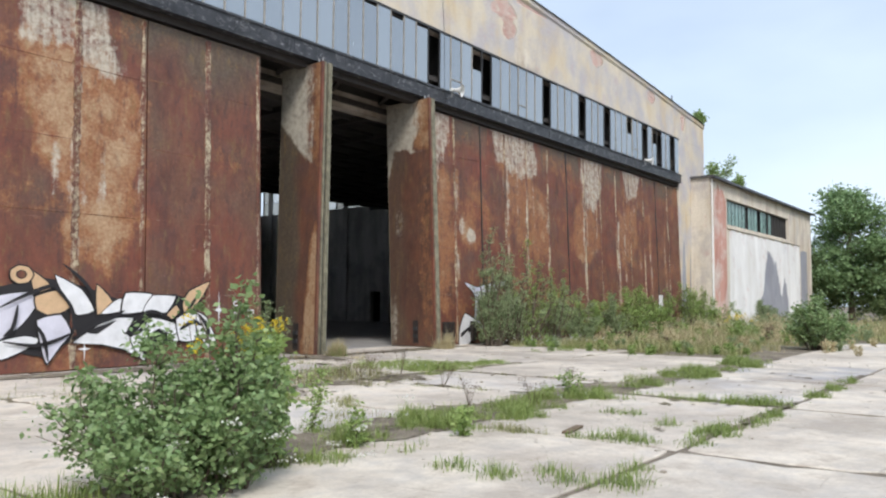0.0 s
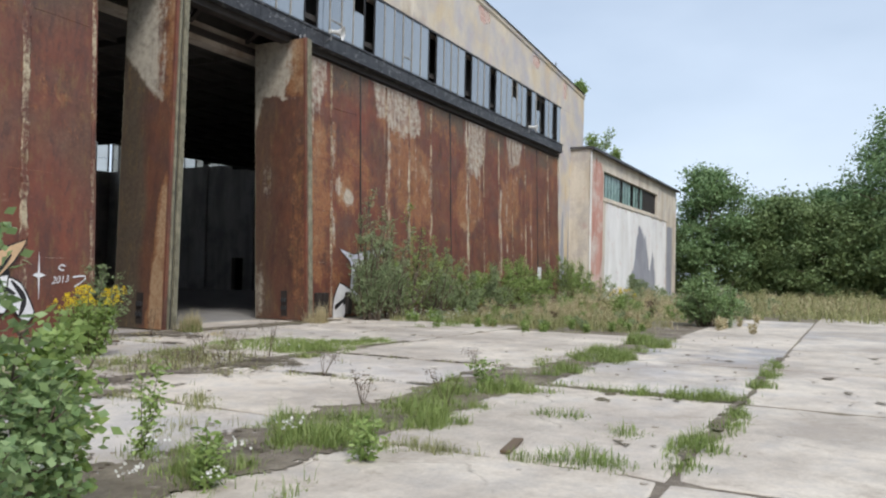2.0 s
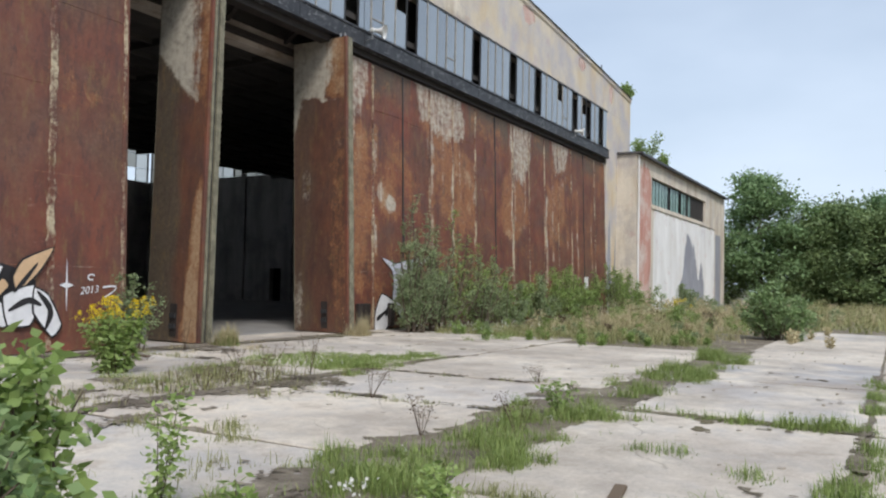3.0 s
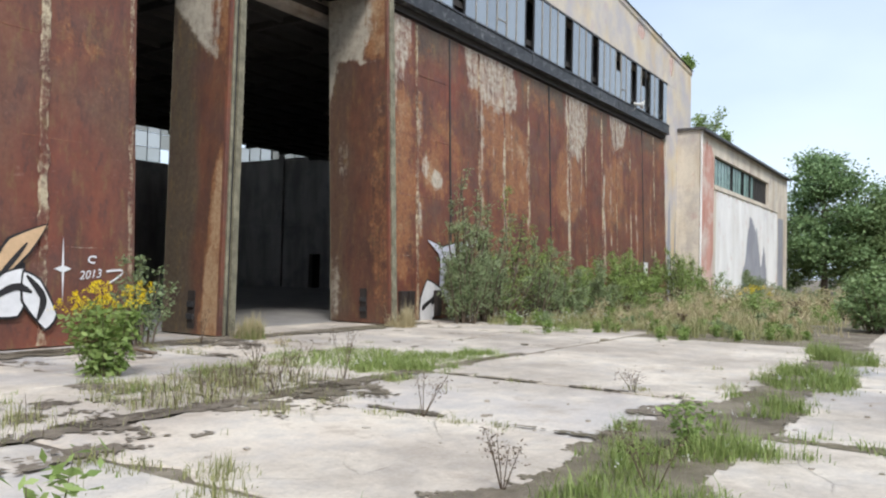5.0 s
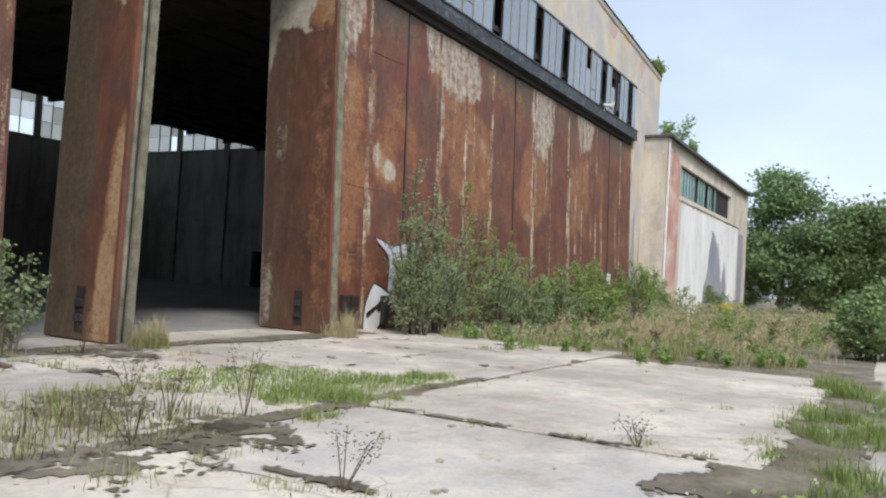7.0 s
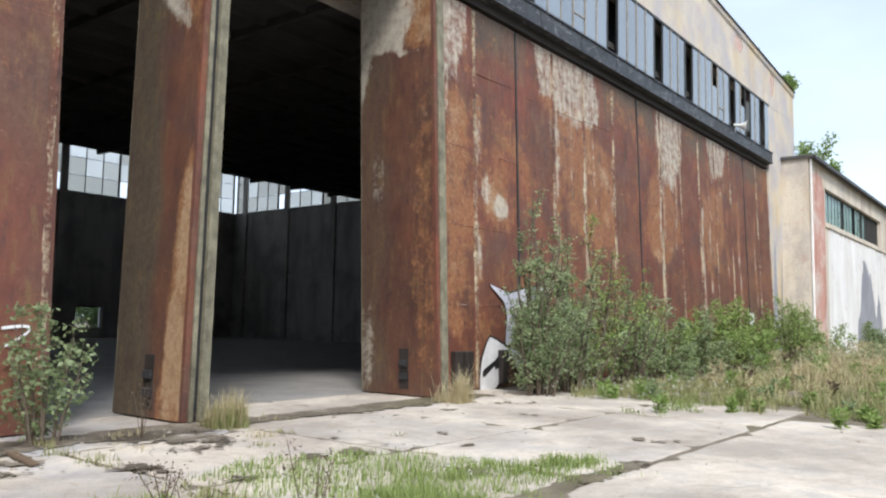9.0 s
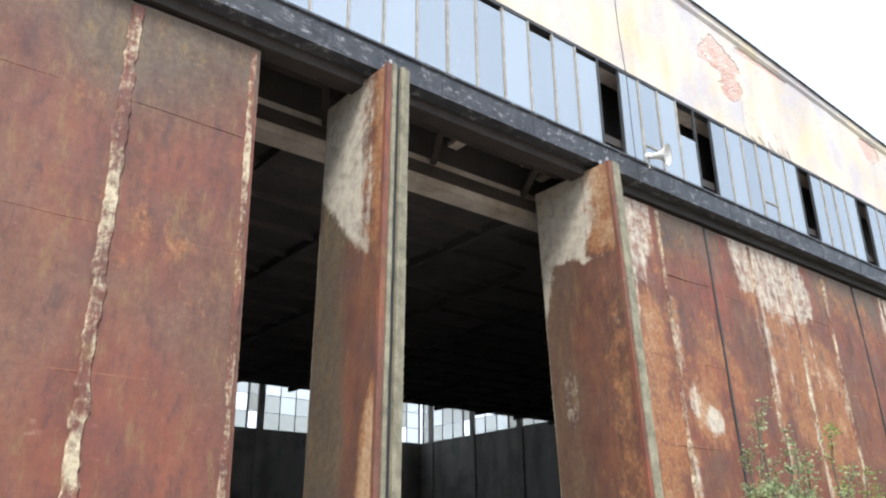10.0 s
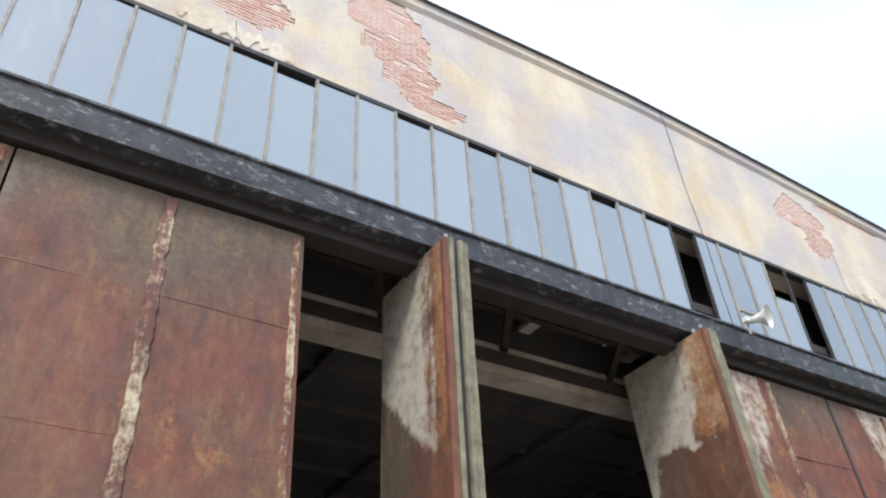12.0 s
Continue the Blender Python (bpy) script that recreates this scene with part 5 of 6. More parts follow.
stroke(((-9.7, 1.3), (-9.4, 0.9), (-9.5, 0.5)), 0.05)
stroke(((-10.3, 0.9), (-9.9, 1.1), (-9.6, 1.0)), 0.05)


def star(x, z, rx, rz, name_group):
    ob = thing("painted_star", "slim white four-pointed star sprayed on the door", "graffiti", "sprayed stars")
    bm = bmesh.new()
    vs = [bm.verts.new((x + rx * a, lean(z + rz * b) - 0.03, z + rz * b)) for a, b in ((0, 1), (0.13, 0.1), (1, 0), (0.13, -0.1), (0, -1), (-0.13, -0.1), (-1, 0), (-0.13, 0.1))]
    bm.faces.new(vs)
    part("star", bm, spray_white, ob)


star(-9.0, 1.42, 0.17, 0.6, "")
star(-12.9, 0.5, 0.16, 0.32, "")
text = bpy.data.curves.new("year", "FONT")
text.body, text.size, text.shear, text.extrude = "2013", 0.23, 0.3, 0.001
tmp = bpy.data.objects.new("year", text)
scene.collection.objects.link(tmp)
bpy.context.view_layer.update()
me = bpy.data.meshes.new_from_object(tmp.evaluated_get(bpy.context.evaluated_depsgraph_get()))
bpy.data.objects.remove(tmp)
me.materials.clear()
me.materials.append(spray_white)
year = tagged(new("painted_year", me), "white sprayed year 2013 on the rusty door", "graffiti")
year.matrix_basis = pose(-8.68, lean(1.3) - 0.03, 1.22, 88, -6, 0)
bm = bmesh.new()
prev = None
for k in range(15):
    q = 0.6 + k * 0.33
    p = Vector((-8.4 + 0.09 * math.cos(q), 0, 1.6 + 0.06 * math.sin(q)))
    ring = [bm.verts.new((p.x + d * math.cos(q), lean(p.z) - 0.03, p.z + d * math.sin(q))) for d in (-0.016, 0.016)]
    if prev:
        bm.faces.new((prev[0], prev[1], ring[1], ring[0]))
    prev = ring
part("curl", bm, spray_white, year).matrix_parent_inverse = year.matrix_basis.inverted()
bm = bmesh.new()
prev = None
for k in range(14):
    t = k / 13
    p = Vector((-8.12 + 0.36 * math.sin(t * 3.0), 0, 1.38 - 0.2 * t + 0.1 * math.sin(t * 3.4)))
    ring = [bm.verts.new((p.x, lean(p.z + d) - 0.03, p.z + d)) for d in (-0.02, 0.02)]
    if prev:
        bm.faces.new((prev[0], prev[1], ring[1], ring[0]))
    prev = ring
part("flourish", bm, spray_white, year).matrix_parent_inverse = year.matrix_basis.inverted()
figure = thing("graffiti", "grey and white sprayed angular shapes low on the rusty door", "graffiti")
sprayed(((2.89, 2.46), (3.76, 2.27), (4.46, 2.41), (6.04, 2.58), (5.16, 2.17), (4.34, 1.93), (4.00, 1.50), (3.83, 1.09), (3.53, 1.00), (3.62, 1.71), (3.51, 2.05)), spray_lilac, 1, 0.05, figure)
sprayed(((2.44, 0.00), (2.51, 0.65), (2.87, 1.21), (3.71, 0.88), (3.54, 0.48), (3.04, -0.03)), spray_white, 2, 0.06, figure)
sprayed(((3.71, 0.95), (4.36, 0.73), (4.62, 1.15), (5.32, 1.00), (5.04, 0.28), (4.10, 0.32)), spray_lilac, 4, 0.05, figure)
sprayed(((2.56, 0.45), (3.46, 0.82), (3.36, 0.73), (2.59, 0.28)), spray_black, 6, 0, figure)
sprayed(((3.02, 0.63), (3.41, 0.92), (3.34, 0.62), (3.08, 0.43)), spray_black, 7, 0, figure)
sprayed(((3.81, 1.92), (4.74, 2.16), (4.34, 1.79), (3.90, 1.71)), spray_white, 8, 0.03, figure)
for x in (1.35, 1.75, 3.2):
    tagged(blk("wheel_housing", rail_steel, None, x, x + 0.28, lean(0.5) - 0.16, lean(0.5) + 0.0, 0.1, 0.9, bevel=0.02), "rusty steel wheel housing at the foot of the door", "housing", "door wheel housings")

# ---- shrubs, saplings, flowers ----
big = shrub("poplar_bush", (-18.78, -12.55, 0), 1.5, 1.05, 32, 420, 0.047, leaf_grey, 31, "leafy grey-green poplar bush among the slab joints", long=1.35)
umbels(big, [(-0.7 + 0.19 * k + 0.1 * math.sin(k * 5), -0.75 - 0.25 * math.cos(k * 2.1), 0.22 + 0.16 * (k % 4)) for k in range(16)], 0.05, white_bloom, 5)
shrub("poplar_sapling", (-18.42, -12.95, 0), 2.1, 0.5, 11, 280, 0.055, leaf_grey, 32, "tall young poplar shoot beside the bush", "sapling", 1.3)
shrub("poplar_sapling", (-17.5, -12.45, 0), 2.1, 0.22, 7, 238, 0.06, leaf_bright, 33, "tall young poplar shoot beside the bush", "sapling", 1.3)
shrub("birch_sapling", (-7.9, -1.15, 0), 2.2, 0.7, 10, 154, 0.05, leaf_dull, 34, "slender grey-green sapling at the door edge", "sapling", 1.5)
shrub("round_bush", (8.5, -12.2, 0), 2.35, 1.2, 30, 252, 0.075, leaf_grey, 35, "rounded green bush standing in the dry grass")
for i, (x, y, h, s, m) in enumerate(((2.75, -1.7, 3.9, 0.5, leaf_dull), (2.3, -2.0, 2.2, 0.9, leaf_dull), (3.8, -1.9, 2.9, 1.1, leaf_dull), (5.4, -1.6, 3.4, 1.1, leaf_bright), (6.9, -1.9, 2.6, 1.0, leaf_dull), (8.3, -1.4, 2.9, 0.9, leaf_bright),
                                     (10.0, -1.6, 2.5, 1.0, leaf_dull), (11.8, -1.3, 2.9, 1.0, leaf_bright), (13.4, -1.7, 2.3, 1.0, leaf_dull), (15.4, -1.4, 2.8, 1.1, leaf_bright), (17.2, -1.5, 3.0, 1.1, leaf_bright),
                                     (19.2, -1.7, 2.6, 1.1, leaf_bright), (21.3, -1.5, 2.1, 1.0, leaf_bright), (24.4, -1.6, 2.7, 1.2, leaf_bright), (26.3, -1.4, 3.1, 1.2, leaf_bright), (28.2, -2.2, 2.6, 1.2, leaf_bright), (34.5, -3.0, 2.2, 1.3, leaf_dull), (38, -3.2, 1.6, 1.4, leaf_dull))):
    shrub("birch_bush", (x, y, -0.05), h * (1.4 if x < 6.5 else 1.2 + 0.3 * math.sin(3.1 * x)), s * (1.25 if x < 6.5 else 1.1), 16 if x < 6.5 else 11, 322, 0.05 if x < 9 else 0.065, m, 40 + i, "young birch and willow thicket before the rusty doors" if i else "tall thin birch sapling before the rusty doors", "bush", 1.4, "thicket along the doors")
for at, h, s in (((33.2, -0.9, 10.12), 2.5, 1.1), ((36.9, -0.9, 10.12), 1.4, 0.4), ((31.2, 0.1, 14.2), 1.1, 0.45)):
    shrub("roof_sapling", at, h, s, 6, 140, 0.13, leaf_bright, int(h * 100), "small bright sapling rooted on the roof", "sapling", 1.2, "saplings on the roofs")


def goldenrod(at, height, stems, seed, label):
    rng, gen = random.Random(seed), np.random.default_rng(seed)
    ob = thing("goldenrod", label, "flower", "goldenrod clumps", at=at)
    pts, bloom = [], []
    for s in range(stems):
        a, q = rng.uniform(0, math.tau), rng.random() ** 0.5
        foot, h = Vector((math.cos(a) * q * 0.2, math.sin(a) * q * 0.2, -0.05)), height * rng.uniform(0.7, 1.0)
        tip = Vector((math.cos(a) * q * 0.62, math.sin(a) * q * 0.62, h))
        bm = bmesh.new()
        tube(bm, (foot, foot.lerp(tip, 0.5), tip), (0.007, 0.005, 0.003), 4)
        part("stem", bm, weed_brown, ob)
        for k in range(70):
            t = rng.uniform(0.1, 0.86)
            pts.append(tuple(foot.lerp(tip, t) + Vector((rng.gauss(0, 0.04), rng.gauss(0, 0.04), 0))))
        side = Vector((rng.gauss(0, 0.05), rng.gauss(0, 0.05), 0))
        for k in range(70):
            t, b = rng.random(), rng.uniform(0, math.tau)
            rr = 0.15 * (1 - t) * rng.random() ** 0.5
            bloom.append(tuple(tip + Vector((math.cos(b) * rr, math.sin(b) * rr, -0.06 + 0.16 * t)) + side * t))
    leaves("foliage", pts, 0.055, leaf_bright, ob, gen, 0.1, 2.2)
    leaves("blossom", bloom, 0.022, yellow_bloom, ob, gen, -0.3, 1.2, label="yellow flower plumes")


goldenrod((-10.75, -4.25, 0), 1.25, 24, 71, "clump of goldenrod in yellow flower on the apron")
goldenrod((14.5, -7.5, -0.05), 1.2, 12, 72, "clump of faded goldenrod in the dry grass")
goldenrod((-18.0, -12.25, 0), 1.7, 3, 73, "single goldenrod stem with yellow flowers by the bush")


def tall_weed(at, height, seed, material, leafy=True):
    rng, gen = random.Random(seed), np.random.default_rng(seed)
    ob = thing("tall_weed", "leafy green weed growing from a slab joint" if leafy else "dry brown weed stalk in a slab joint", "weed", "weeds in the joints", at=at)
    pts = []
    for s in range(3 if leafy else 5):
        tip = Vector((rng.gauss(0, 0.12), rng.gauss(0, 0.12), height * rng.uniform(0.6, 1)))
        bm = bmesh.new()
        tube(bm, ((0, 0, -0.03), tip * 0.5, tip), (0.006, 0.004, 0.002), 4)
        part("stem", bm, bark if leafy else weed_brown, ob)
        for k in range(110 if leafy else 40):
            t = rng.uniform(0.08, 1) if leafy else rng.uniform(0.55, 1.05)
            pts.append(tuple(tip * t + Vector((rng.gauss(0, 0.05), rng.gauss(0, 0.05), rng.gauss(0, 0.03)))))
    leaves("foliage", pts, 0.036 if leafy else 0.014, material, ob, gen, 0.0, 2.0)


for i, (x, y, h, g) in enumerate(((-15.75, -11.2, 0.85, True), (-10.4, -9.25, 0.5, False), (-12.4, -11.3, 0.55, False), (-8.9, -6.9, 0.75, False), (-9.6, -6.6, 0.6, False), (-10.5, -7.2, 0.5, False),
                                  (-8.9, -5.2, 0.5, False), (-11.9, -12.2, 0.6, False), (-10.2, -12.0, 0.5, True), (-7.3, -10.45, 0.35, False), (-6.9, -1.6, 0.7, False), (-16.2, -12.4, 0.5, True), (-14.8, -12.9, 0.45, True))):
    tall_weed((x, y, 0), h, 90 + i, leaf_bright if g else weed_brown, g)

# ---- grass in the joints, meadow ----
gen = np.random.default_rng(77)


def strip_grass(name, material, x0, x1, y0, y1, count, low, high, clump=0.6, label="", width=0.0042, rim=0.0):
    """Clumped blades over a stretch; rim: how far the stretch frays out at its edge."""
    count = int(count * (2.2 if width < 0.005 else 1))
    if width < 0.005:
        low, high = low * 1.1, high * 1.2
    if not rim:
        wx, wy = (0.0, 0.3 * (y1 - y0)) if y1 - y0 < x1 - x0 else (0.3 * (x1 - x0), 0.0)
        x0, x1, y0, y1 = x0 - wx, x1 + wx, y0 - wy, y1 + wy
    n = int(count * 2.2)
    p = np.stack((gen.uniform(x0, x1, n), gen.uniform(y0, y1, n), np.full(n, -0.05)), 1)
    w = np.array([noise.noise((a * 1.3, b * 1.3, 4.2)) + 0.5 * noise.noise((a * 4.1, b * 4.1, 1.7)) for a, b, _ in p])
    if rim:
        edge = np.minimum(np.minimum(p[:, 0] - x0, y1 - p[:, 1]), p[:, 1] - y0) / rim
        w = np.where(edge < 1, w - (1 - edge) * 1.2, w)
    else:
        away = np.abs(p[:, 1] - 0.5 * (y0 + y1)) / (y1 - y0) if wy else np.abs(p[:, 0] - 0.5 * (x0 + x1)) / (x1 - x0)
        w = w - 2.2 * away ** 2 + 0.12 * gen.normal(size=n)
    limit = np.quantile(w, 1 - clump * 0.5)
    ok = (w > limit) & (gen.uniform(0, 1, n) < np.clip((w - limit) / 0.3, 0.12, 1))
    p, w = p[ok][:count], w[ok][:count]
    broad = np.array([noise.noise((a * 0.4, b * 0.4, 8.8)) for a, b, _ in p]) if rim else 0.0
    rise = (0.4 + 0.6 * np.clip((w - limit) / 0.5, 0, 1)) * (1 + 0.9 * broad)
    ob = blades(name, p, (low + (high - low) * gen.uniform(0, 1, len(p)) ** 1.6) * rise, material, gen, width=width, bend=0.75)
    return tagged(ob, label or "tufts of grass growing in the slab joints", "grass", kind="stuff")


strip_grass("joint_grass", grass_green, -17.5, -9.4, -12.75, -11.45, 13000, 0.08, 0.3, 0.75)
strip_grass("joint_grass", grass_green, -9.4, 0.5, -12.55, -11.65, 8500, 0.1, 0.36, 0.7)
strip_grass("joint_grass", grass_mixed, -17.5, 1, -12.7, -11.4, 4000, 0.06, 0.25, 0.7)
strip_grass("joint_grass", grass_green, -14, -3, -15.55, -15.15, 3600, 0.08, 0.26, 0.6)
strip_grass("joint_grass", grass_green, -9.5, -9.05, -15.3, -12.4, 2200, 0.08, 0.28, 0.8)
strip_grass("joint_grass", grass_mixed, -14.25, -13.9, -15.3, -12.5, 1100, 0.06, 0.24, 0.5)
strip_grass("joint_grass", grass_green, -8.6, -4.3, -7.25, -5.9, 8500, 0.06, 0.22, 0.8)
strip_grass("joint_grass", grass_mixed, -14.5, -8.2, -7.8, -5.0, 3600, 0.08, 0.34, 0.5)
strip_grass("joint_grass", grass_green, -12.8, -8.6, -6.2, -4.6, 3500, 0.08, 0.24, 0.4)
strip_grass("joint_grass", grass_mixed, -8.35, -7.95, -7, -1.2, 1800, 0.06, 0.22, 0.6)
strip_grass("joint_grass", grass_dry, -9.5, -4.0, -2.3, -1.0, 1800, 0.06, 0.22, 0.45)
strip_grass("joint_grass", grass_dry, -5.75, -5.05, -1.6, -1.0, 900, 0.3, 0.8, 0.9)
strip_grass("joint_grass", grass_green, -5.75, -5.05, -1.7, -1.05, 700, 0.15, 0.5, 0.9)
strip_grass("joint_grass", grass_dry, -0.6, 0.1, -1.7, -1.1, 700, 0.3, 0.8, 0.9)
strip_grass("joint_grass", weed_brown, -14.8, -8.8, -7.9, -5.6, 500, 0.1, 0.4, 0.45, "brown dead weeds between the slabs")
strip_grass("joint_grass", grass_mixed, -17.4, -14.0, -11.6, -9.4, 1600, 0.05, 0.25, 0.3)
strip_grass("joint_grass", grass_mixed, -10.7, -10.2, -11.6, -7.3, 700, 0.05, 0.18, 0.45)
strip_grass("joint_grass", grass_mixed, -7.5, -7.2, -11.6, -7.3, 500, 0.05, 0.16, 0.4)
strip_grass("joint_grass", grass_mixed, -26, -14, -7.5, -2.0, 7000, 0.06, 0.3, 0.3)
strip_grass("joint_grass", grass_green, -30, -17, -12.6, -11.6, 5000, 0.06, 0.28, 0.6)
strip_grass("joint_grass", grass_mixed, -15, 20, -18.75, -18.45, 3000, 0.05, 0.2, 0.5)
strip_grass("joint_grass", grass_mixed, -14, 6, -25, -12.6, 3500, 0.03, 0.12, 0.12)
strip_grass("joint_grass", grass_mixed, -14, 2, -12, -1.5, 2500, 0.03, 0.1, 0.12)


def grass_patch(material, poly, count, low, high, label):
    """Tufts over an irregular patch of ground; poly: its outline as x and y."""
    a = np.array(poly)
    p = np.stack((gen.uniform(a[:, 0].min() - 0.3, a[:, 0].max() + 0.3, count * 3), gen.uniform(a[:, 1].min() - 0.3, a[:, 1].max() + 0.3, count * 3), np.full(count * 3, -0.03)), 1)
    w = np.array([patch(x, y, poly, 0.35, 0.25) + 0.55 * noise.noise((x * 2.6, y * 2.6, 5.5)) + 0.3 * noise.noise((x * 8, y * 8, 2.5)) for x, y, _ in p])
    ok = w > 0.55
    p, w = p[ok][:count], w[ok][:count]
    ob = blades("joint_grass", p, (low + (high - low) * gen.uniform(0, 1, len(p)) ** 1.7) * np.clip(w, 0.5, 1.3), material, gen, width=0.0042, bend=0.8)
    return tagged(ob, label, "grass", kind="stuff")


def tufts(material, places, label, high=0.26, each=90, spread=0.13):
    """Small separate tufts rooted in cracks and along joints."""
    r, h = [], []
    for x, y, size in places:
        n = int(each * size)
        q = gen.normal(size=(n, 2)) * (spread * size ** 0.5, spread * size ** 0.5)
        r.append(np.stack((x + q[:, 0], y + q[:, 1], np.full(n, -0.02)), 1))
        h.append(high * size ** 0.5 * gen.uniform(0.25, 1.0, n) * np.exp(-(np.hypot(q[:, 0], q[:, 1]) / (2.2 * spread * size ** 0.5)) ** 2))
    ob = blades("grass_tufts", np.concatenate(r), np.concatenate(h), material, gen, width=0.004, bend=0.9)
    return tagged(ob, label, "grass", kind="stuff")


grass_patch(grass_green, ((-7.7, -3.9), (-5.9, -4.2), (-4.7, -6.2), (-5.4, -6.9), (-7.2, -7.0), (-8.6, -5.4)), 7000, 0.04, 0.2, "patch of bright green grass over the slabs")
grass_patch(grass_mixed, ((-11.9, -5.2), (-9.0, -4.6), (-8.6, -6.0), (-9.8, -7.3), (-12.0, -7.0)), 2200, 0.05, 0.26, "patch of weedy grass over the slabs")
grass_patch(weed_brown, ((-11.6, -6.0), (-9.2, -5.6), (-9.0, -6.6), (-9.9, -7.2), (-12.0, -7.1)), 330, 0.12, 0.5, "brown dead stalks among the grass")
tufts(grass_green, ((-11.7, -13.45, 0.7), (-11.65, -13.75, 0.9), (-12.3, -14.56, 1.0), (-14.0, -14.05, 0.7), (-13.9, -14.3, 0.9), (-13.75, -14.6, 1.6), (-13.8, -14.85, 0.8), (-12.4, -15.3, 1.0), (-12.7, -15.5, 1.0), (-13.5, -15.4, 1.0),
                    (-16.4, -13.95, 1.2), (-16.45, -14.5, 1.3), (-16.0, -14.8, 0.8), (-16.25, -15.15, 1.3), (-16.0, -15.6, 1.6), (-15.3, -15.4, 0.8), (-5.07, -6.55, 1.6)), "single green tufts in the slab joints", 0.24, 150)
tufts(grass_mixed, ((-10.6, -8.8, 0.7), (-10.65, -9.05, 0.6), (-10.5, -9.75, 0.7), (-10.35, -10.15, 0.6), (-7.48, -8.76, 0.6), (-7.1, -10.4, 0.7), (-7.25, -11.05, 0.5), (-3.9, -10.65, 0.5), (-7.6, -7.35, 0.5), (-7.35, -8.1, 0.4), (-7.1, -10.5, 0.5),
                    (-13.3, -9.4, 1.6), (-13.6, -8.3, 1.2), (-13.55, -8.75, 0.9), (-13.65, -9.8, 1.2), (-4.55, -6.3, 1.0), (-6.2, -3.1, 0.6), (-5.2, -2.4, 0.5), (-4.3, -3.7, 0.4)), "pale weedy tufts in the slab joints", 0.2, 110)
strip_grass("meadow", grass_dry, 8, 30, -8.5, -2, 16000, 0.35, 0.95, 0.5, "tall bleached grass beside the hangar", 0.008, 2.5)
strip_grass("meadow", grass_mixed, 0.8, 12, -12.5, -0.8, 22000, 0.12, 0.5, 0.9, "dry meadow grass beside the hangar", 0.007, 2.5)
strip_grass("meadow", grass_dry, 2.0, 30, -13.5, -1, 17000, 0.2, 0.7, 0.8, "dry meadow grass beside the hangar", 0.008, 5)
strip_grass("meadow", grass_mixed, 10, 62, -42, -1.5, 42000, 0.2, 0.7, 0.9, "dry meadow grass beside the hangar", 0.02, 7)
strip_grass("meadow", grass_dry, 16, 62, -45, -2, 26000, 0.25, 0.8, 0.8, "dry meadow grass beside the hangar", 0.02, 7)
strip_grass("meadow", grass_green, -0.5, 9, -6.5, -3.4, 6000, 0.08, 0.3, 0.6, "green weeds before the door thicket", 0.007, 1.2)
c = np.stack((gen.uniform(0.5, 6, 90), gen.uniform(-5.5, -3.0, 90), gen.uniform(0.2, 0.42, 90)), 1)
tagged(leaves("daisies", np.repeat(c, 8, 0) + gen.normal(size=(720, 3)) * 0.015, 0.02, white_bloom, None, gen, -0.6, 1.0), "scattered small white wild flowers", "flowers", kind="stuff")
c = np.stack((gen.uniform(-16, -4, 45), gen.choice([-12.1, -6.6], 45) + gen.normal(size=45) * 0.3, gen.uniform(0.1, 0.22, 45)), 1)
tagged(leaves("daisies", np.repeat(c, 9, 0) + gen.normal(size=(405, 3)) * 0.014, 0.018, white_bloom, None, gen, -0.6, 1.0), "scattered small white wild flowers", "flowers", kind="stuff")

# taller herbs scattered through the meadow
for name, material, seed, count, x0, x1, y0, y1, high in (("meadow_herbs", leaf_bright, 301, 60, 1.0, 16, -11, -3, 0.75), ("meadow_herbs", grass_dry, 302, 60, 5, 34, -14, -2.2, 1.0), ("meadow_herbs", leaf_dull, 303, 90, 3, 34, -13, -2.5, 0.85), ("meadow_herbs", grass_mixed, 304, 110, 12, 60, -38, -3, 1.1), ("meadow_herbs", weed_brown, 305, 8, 5, 22, -12, -3, 0.8)):
    g2 = np.random.default_rng(seed)
    c = []
    for k in range(count):
        cx, cy = g2.uniform(x0, x1), g2.uniform(y0, y1)
        h = high * g2.uniform(0.5, 1.1) * ((0.4 if cy < -4.5 else 0.7) if cx < 12 else 1.0)
        n = 130
        up = g2.uniform(0.1, 1, n)
        r2 = 0.16 * h + 0.2 * h * up
        a = g2.uniform(0, math.tau, n)
        rad = r2 * np.sqrt(g2.uniform(0, 1, n))
        c.append(np.stack((cx + np.cos(a) * rad, cy + np.sin(a) * rad, up * h - 0.03), 1))
    tagged(leaves(name, np.concatenate(c), 0.045, material, None, g2, -0.5, 2.6), "tall wild herbs and seed heads in the meadow", "herbs", kind="stuff")

# rubble and litter
pebbles = bmesh.new()
r = random.Random(14)
for k in range(300):
    x, y, s = r.uniform(-17, 4), r.choice((r.uniform(-13, -2), r.uniform(-3, -0.8), r.uniform(-16, -10))), r.uniform(0.008, 0.028)
    v = box(pebbles, x - s, x + s * r.uniform(0.5, 1.2), y - s, y + s * r.uniform(0.5, 1.2), -0.02, s * r.uniform(0.5, 1.0))
    for q in v:
        q.co += Vector((r.gauss(0, s * 0.25), r.gauss(0, s * 0.25), r.gauss(0, s * 0.1)))
tagged(part("rubble", pebbles, plain("concrete_crumbs", (0.36, 0.32, 0.27), 0.95, scale=5)), "crumbs of broken concrete on the apron", "rubble", kind="stuff")
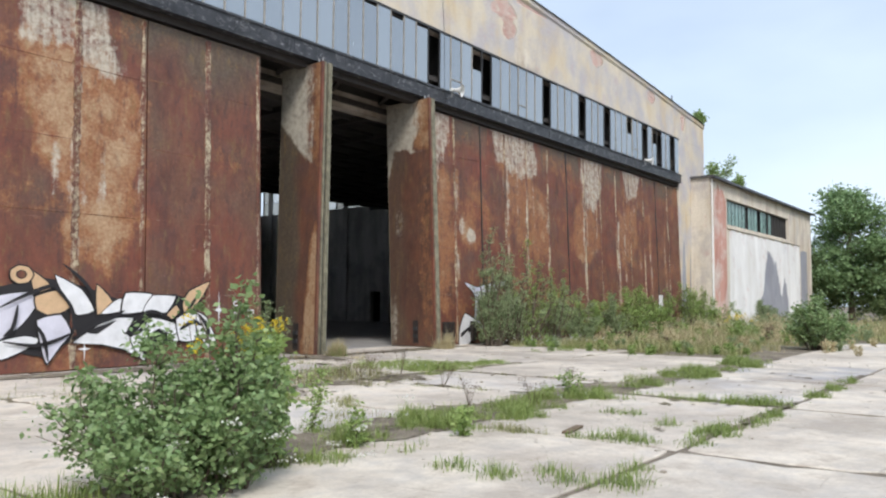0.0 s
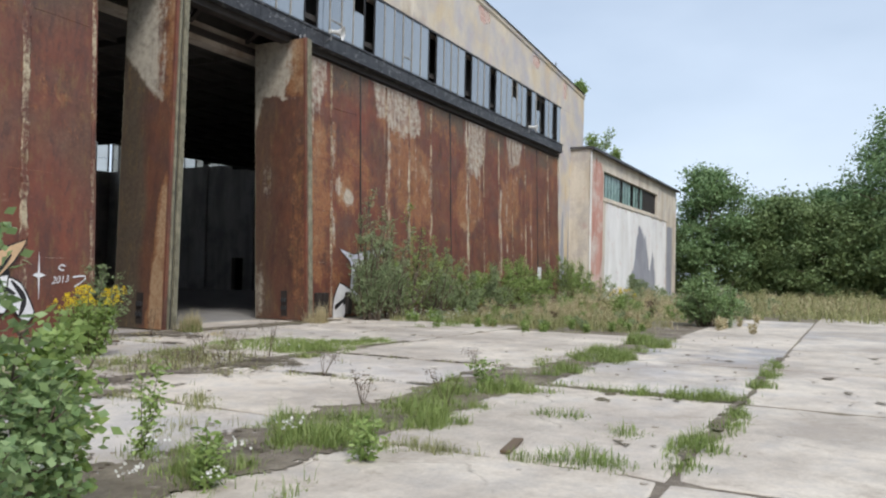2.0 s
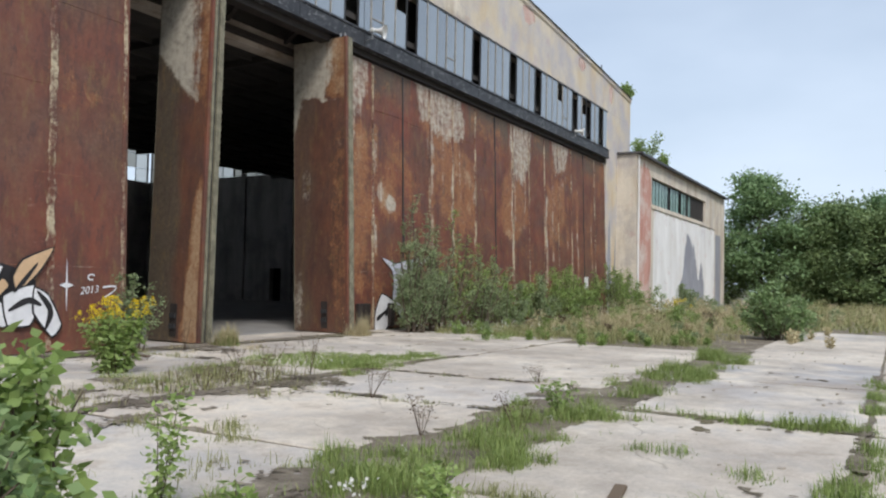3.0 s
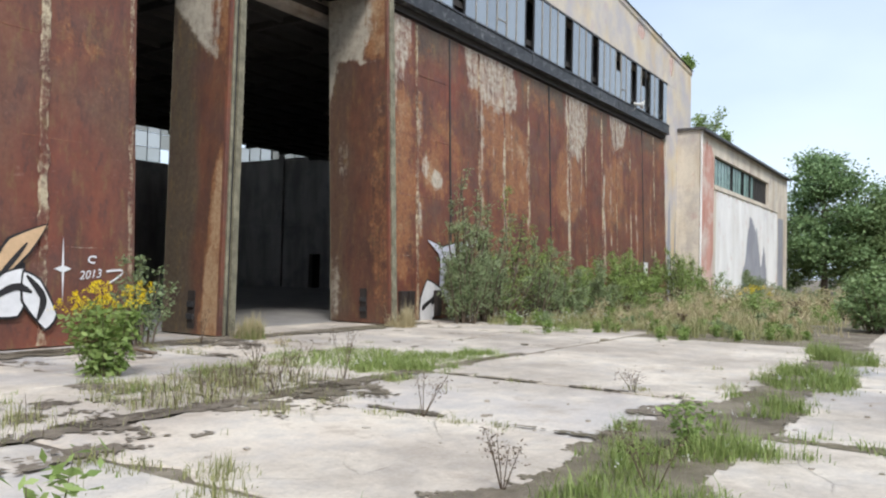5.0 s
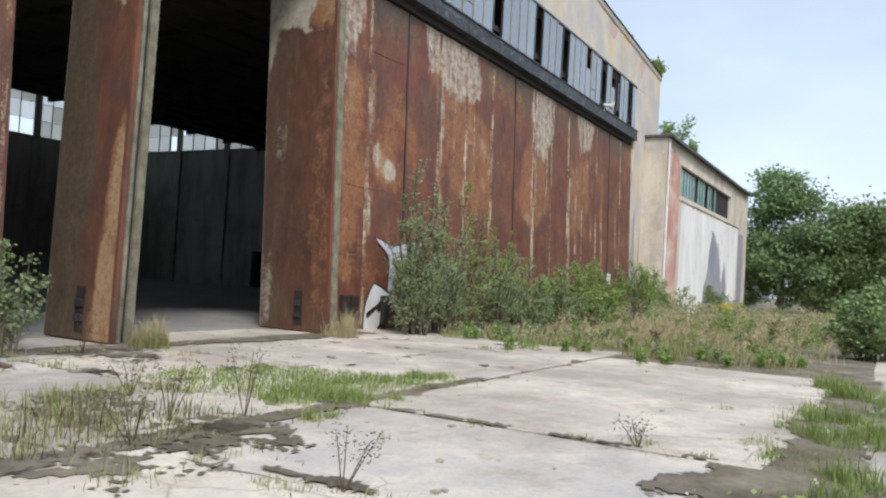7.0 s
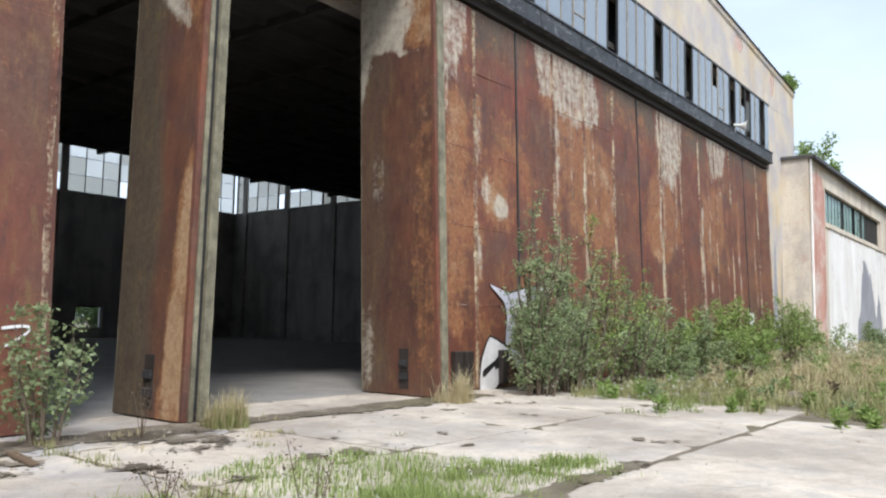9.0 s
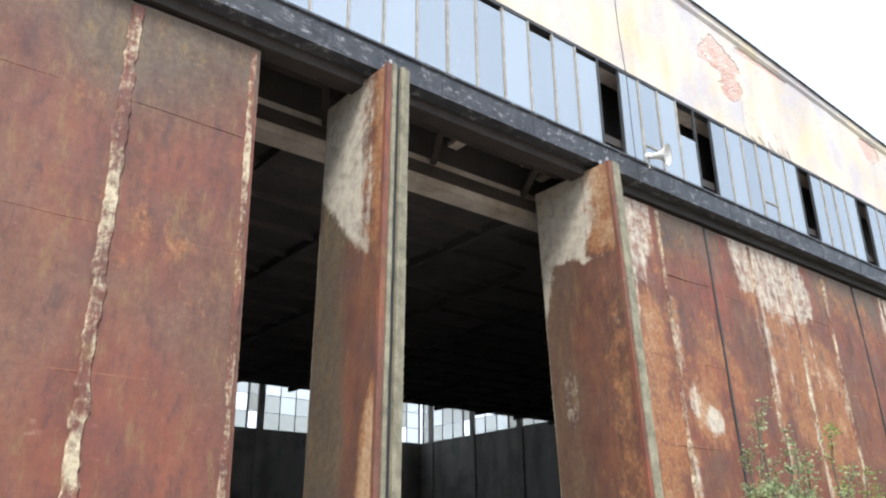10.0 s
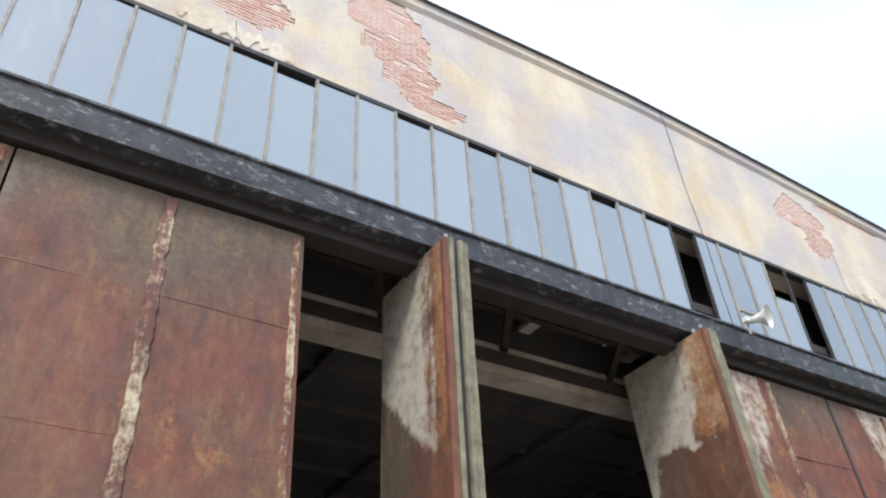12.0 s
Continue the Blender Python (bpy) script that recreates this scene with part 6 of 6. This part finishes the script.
for x, y, a, l in ((-13.6, -13.8, 10, 0.6), (-8.6, -2.1, 80, 0.9)):
    b = tagged(blk("board", weed_brown, None, -l / 2, l / 2, -0.05, 0.05, 0.0, 0.03, bevel=0.005), "short weathered wooden board lying on the slabs", "board", "boards on the apron")
    b.matrix_basis = pose(x, y, 0.016, 0, 0, a)

# ---- trees ----
def tree(name, at, height, width, seed, material, label, low=0.1):
    rng, gen = random.Random(seed), np.random.default_rng(seed)
    ob = thing(name, label, "tree", "trees at the wood's edge", at=at)
    bm, pts = bmesh.new(), []
    tube(bm, ((0, 0, -0.2), (0.1, 0.05, height * 0.4), (0.0, 0.1, height * 0.75), (0.1, 0, height * 0.93)), (0.022 * height, 0.017 * height, 0.009 * height, 0.002 * height), 8)
    for k in range(46):
        t = low + (1 - low) * ((k + rng.random()) / 46)
        a = k * 2.4 + rng.uniform(-0.4, 0.4)
        env = math.sin(math.pi * min(1, 0.12 + 0.9 * t) ** 1.15) ** 0.65
        reach = width * (0.25 + 0.8 * env) * rng.uniform(0.6, 1.15)
        base = Vector((0.1 * t, 0.1 * t, height * t * 0.86))
        end = base + Vector((math.cos(a) * reach, math.sin(a) * reach, height * 0.1 * rng.uniform(0.2, 1.3)))
        tube(bm, (base, base.lerp(end, 0.6) + Vector((0, 0, 0.2)), end), (0.006 * height, 0.004 * height, 0.001 * height), 4)
        for c in range(8):
            q = base.lerp(end, rng.uniform(0.35, 1.0)) + Vector((rng.gauss(0, 0.5), rng.gauss(0, 0.5), rng.gauss(0, 0.35)))
            s = width * rng.uniform(0.12, 0.25)
            for _ in range(62):
                d = Vector((rng.gauss(0, 1), rng.gauss(0, 1), rng.gauss(0, 0.75)))
                pts.append(tuple(q + d * s * 0.62))
    part("trunk", bm, bark, ob)
    leaves("crown", [p for p in pts if p[2] > 0.05], 0.24, material, ob, gen, 0.2, 1.25)
    return ob


kinds = [tree("tree", (64, -3.6, -0.1), 14.0, 4.4, 201, leaf_tree, "tall dense green tree at the wood's edge"), tree("tree", (70, -17, -0.1), 12.0, 4.6, 202, leaf_tree, "broad dark green tree at the wood's edge"),
         tree("tree", (66, -20.8, -0.1), 18.0, 5.8, 203, leaf_tree, "tall spreading dark tree at the wood's edge"), tree("tree", (66, -10.5, -0.1), 11.0, 4.6, 204, leaf_tree_warm, "lower brownish-green tree at the wood's edge", 0.03)]
r = random.Random(6)
for k, x, y, s in ((3, 65, -7.6, 0.8), (3, 64, -14.0, 0.9), (3, 65.5, -17.8, 0.95), (1, 74, -9.5, 0.95), (0, 73, -14.6, 0.88), (1, 72, -24.5, 1.1), (3, 63.5, -21.5, 1.0), (3, 64, -26, 1.1), (0, 70, -29, 1.25), (2, 72, -36, 0.95), (3, 65, -31, 1.15), (3, 66, -37, 1.1),
                   (1, 69, -42, 1.3), (3, 66, -44, 1.2), (2, 72, -50, 1.0), (0, 68, -57, 1.2), (3, 64, 0.5, 0.7), (0, 82, -8, 0.7), (2, 80, -28, 0.9), (1, 80, -17, 0.8), (2, 15, 52, 0.5), (1, 21, 50, 0.5)):
    t = copy_thing(kinds[k], pose(x, y, -0.1, 0, 0, r.uniform(0, 360)) @ Matrix.Scale(s, 4))
    t.scale = (s, s, s)
# unseen ring of leaves behind the walker, added for the panes to reflect
woods = np.concatenate([np.stack((math.cos(a) * d + gen.normal(size=260) * 3.2 - 5, math.sin(a) * d + gen.normal(size=260) * 3.2, gen.uniform(0.3, 1, 260) ** 0.7 * (17 + 3 * math.sin(a * 40))), 1)
                        for a, d in ((math.pi * (0.92 + 0.9 * k / 44), 78 + 6 * math.sin(k * 1.7)) for k in range(45))])
tagged(leaves("far_woods", woods, 2.2, leaf_tree, None, gen, 0.2, 1.2), "unseen dark leaf ring behind the walker, added for pane reflections", "woods", kind="stuff")
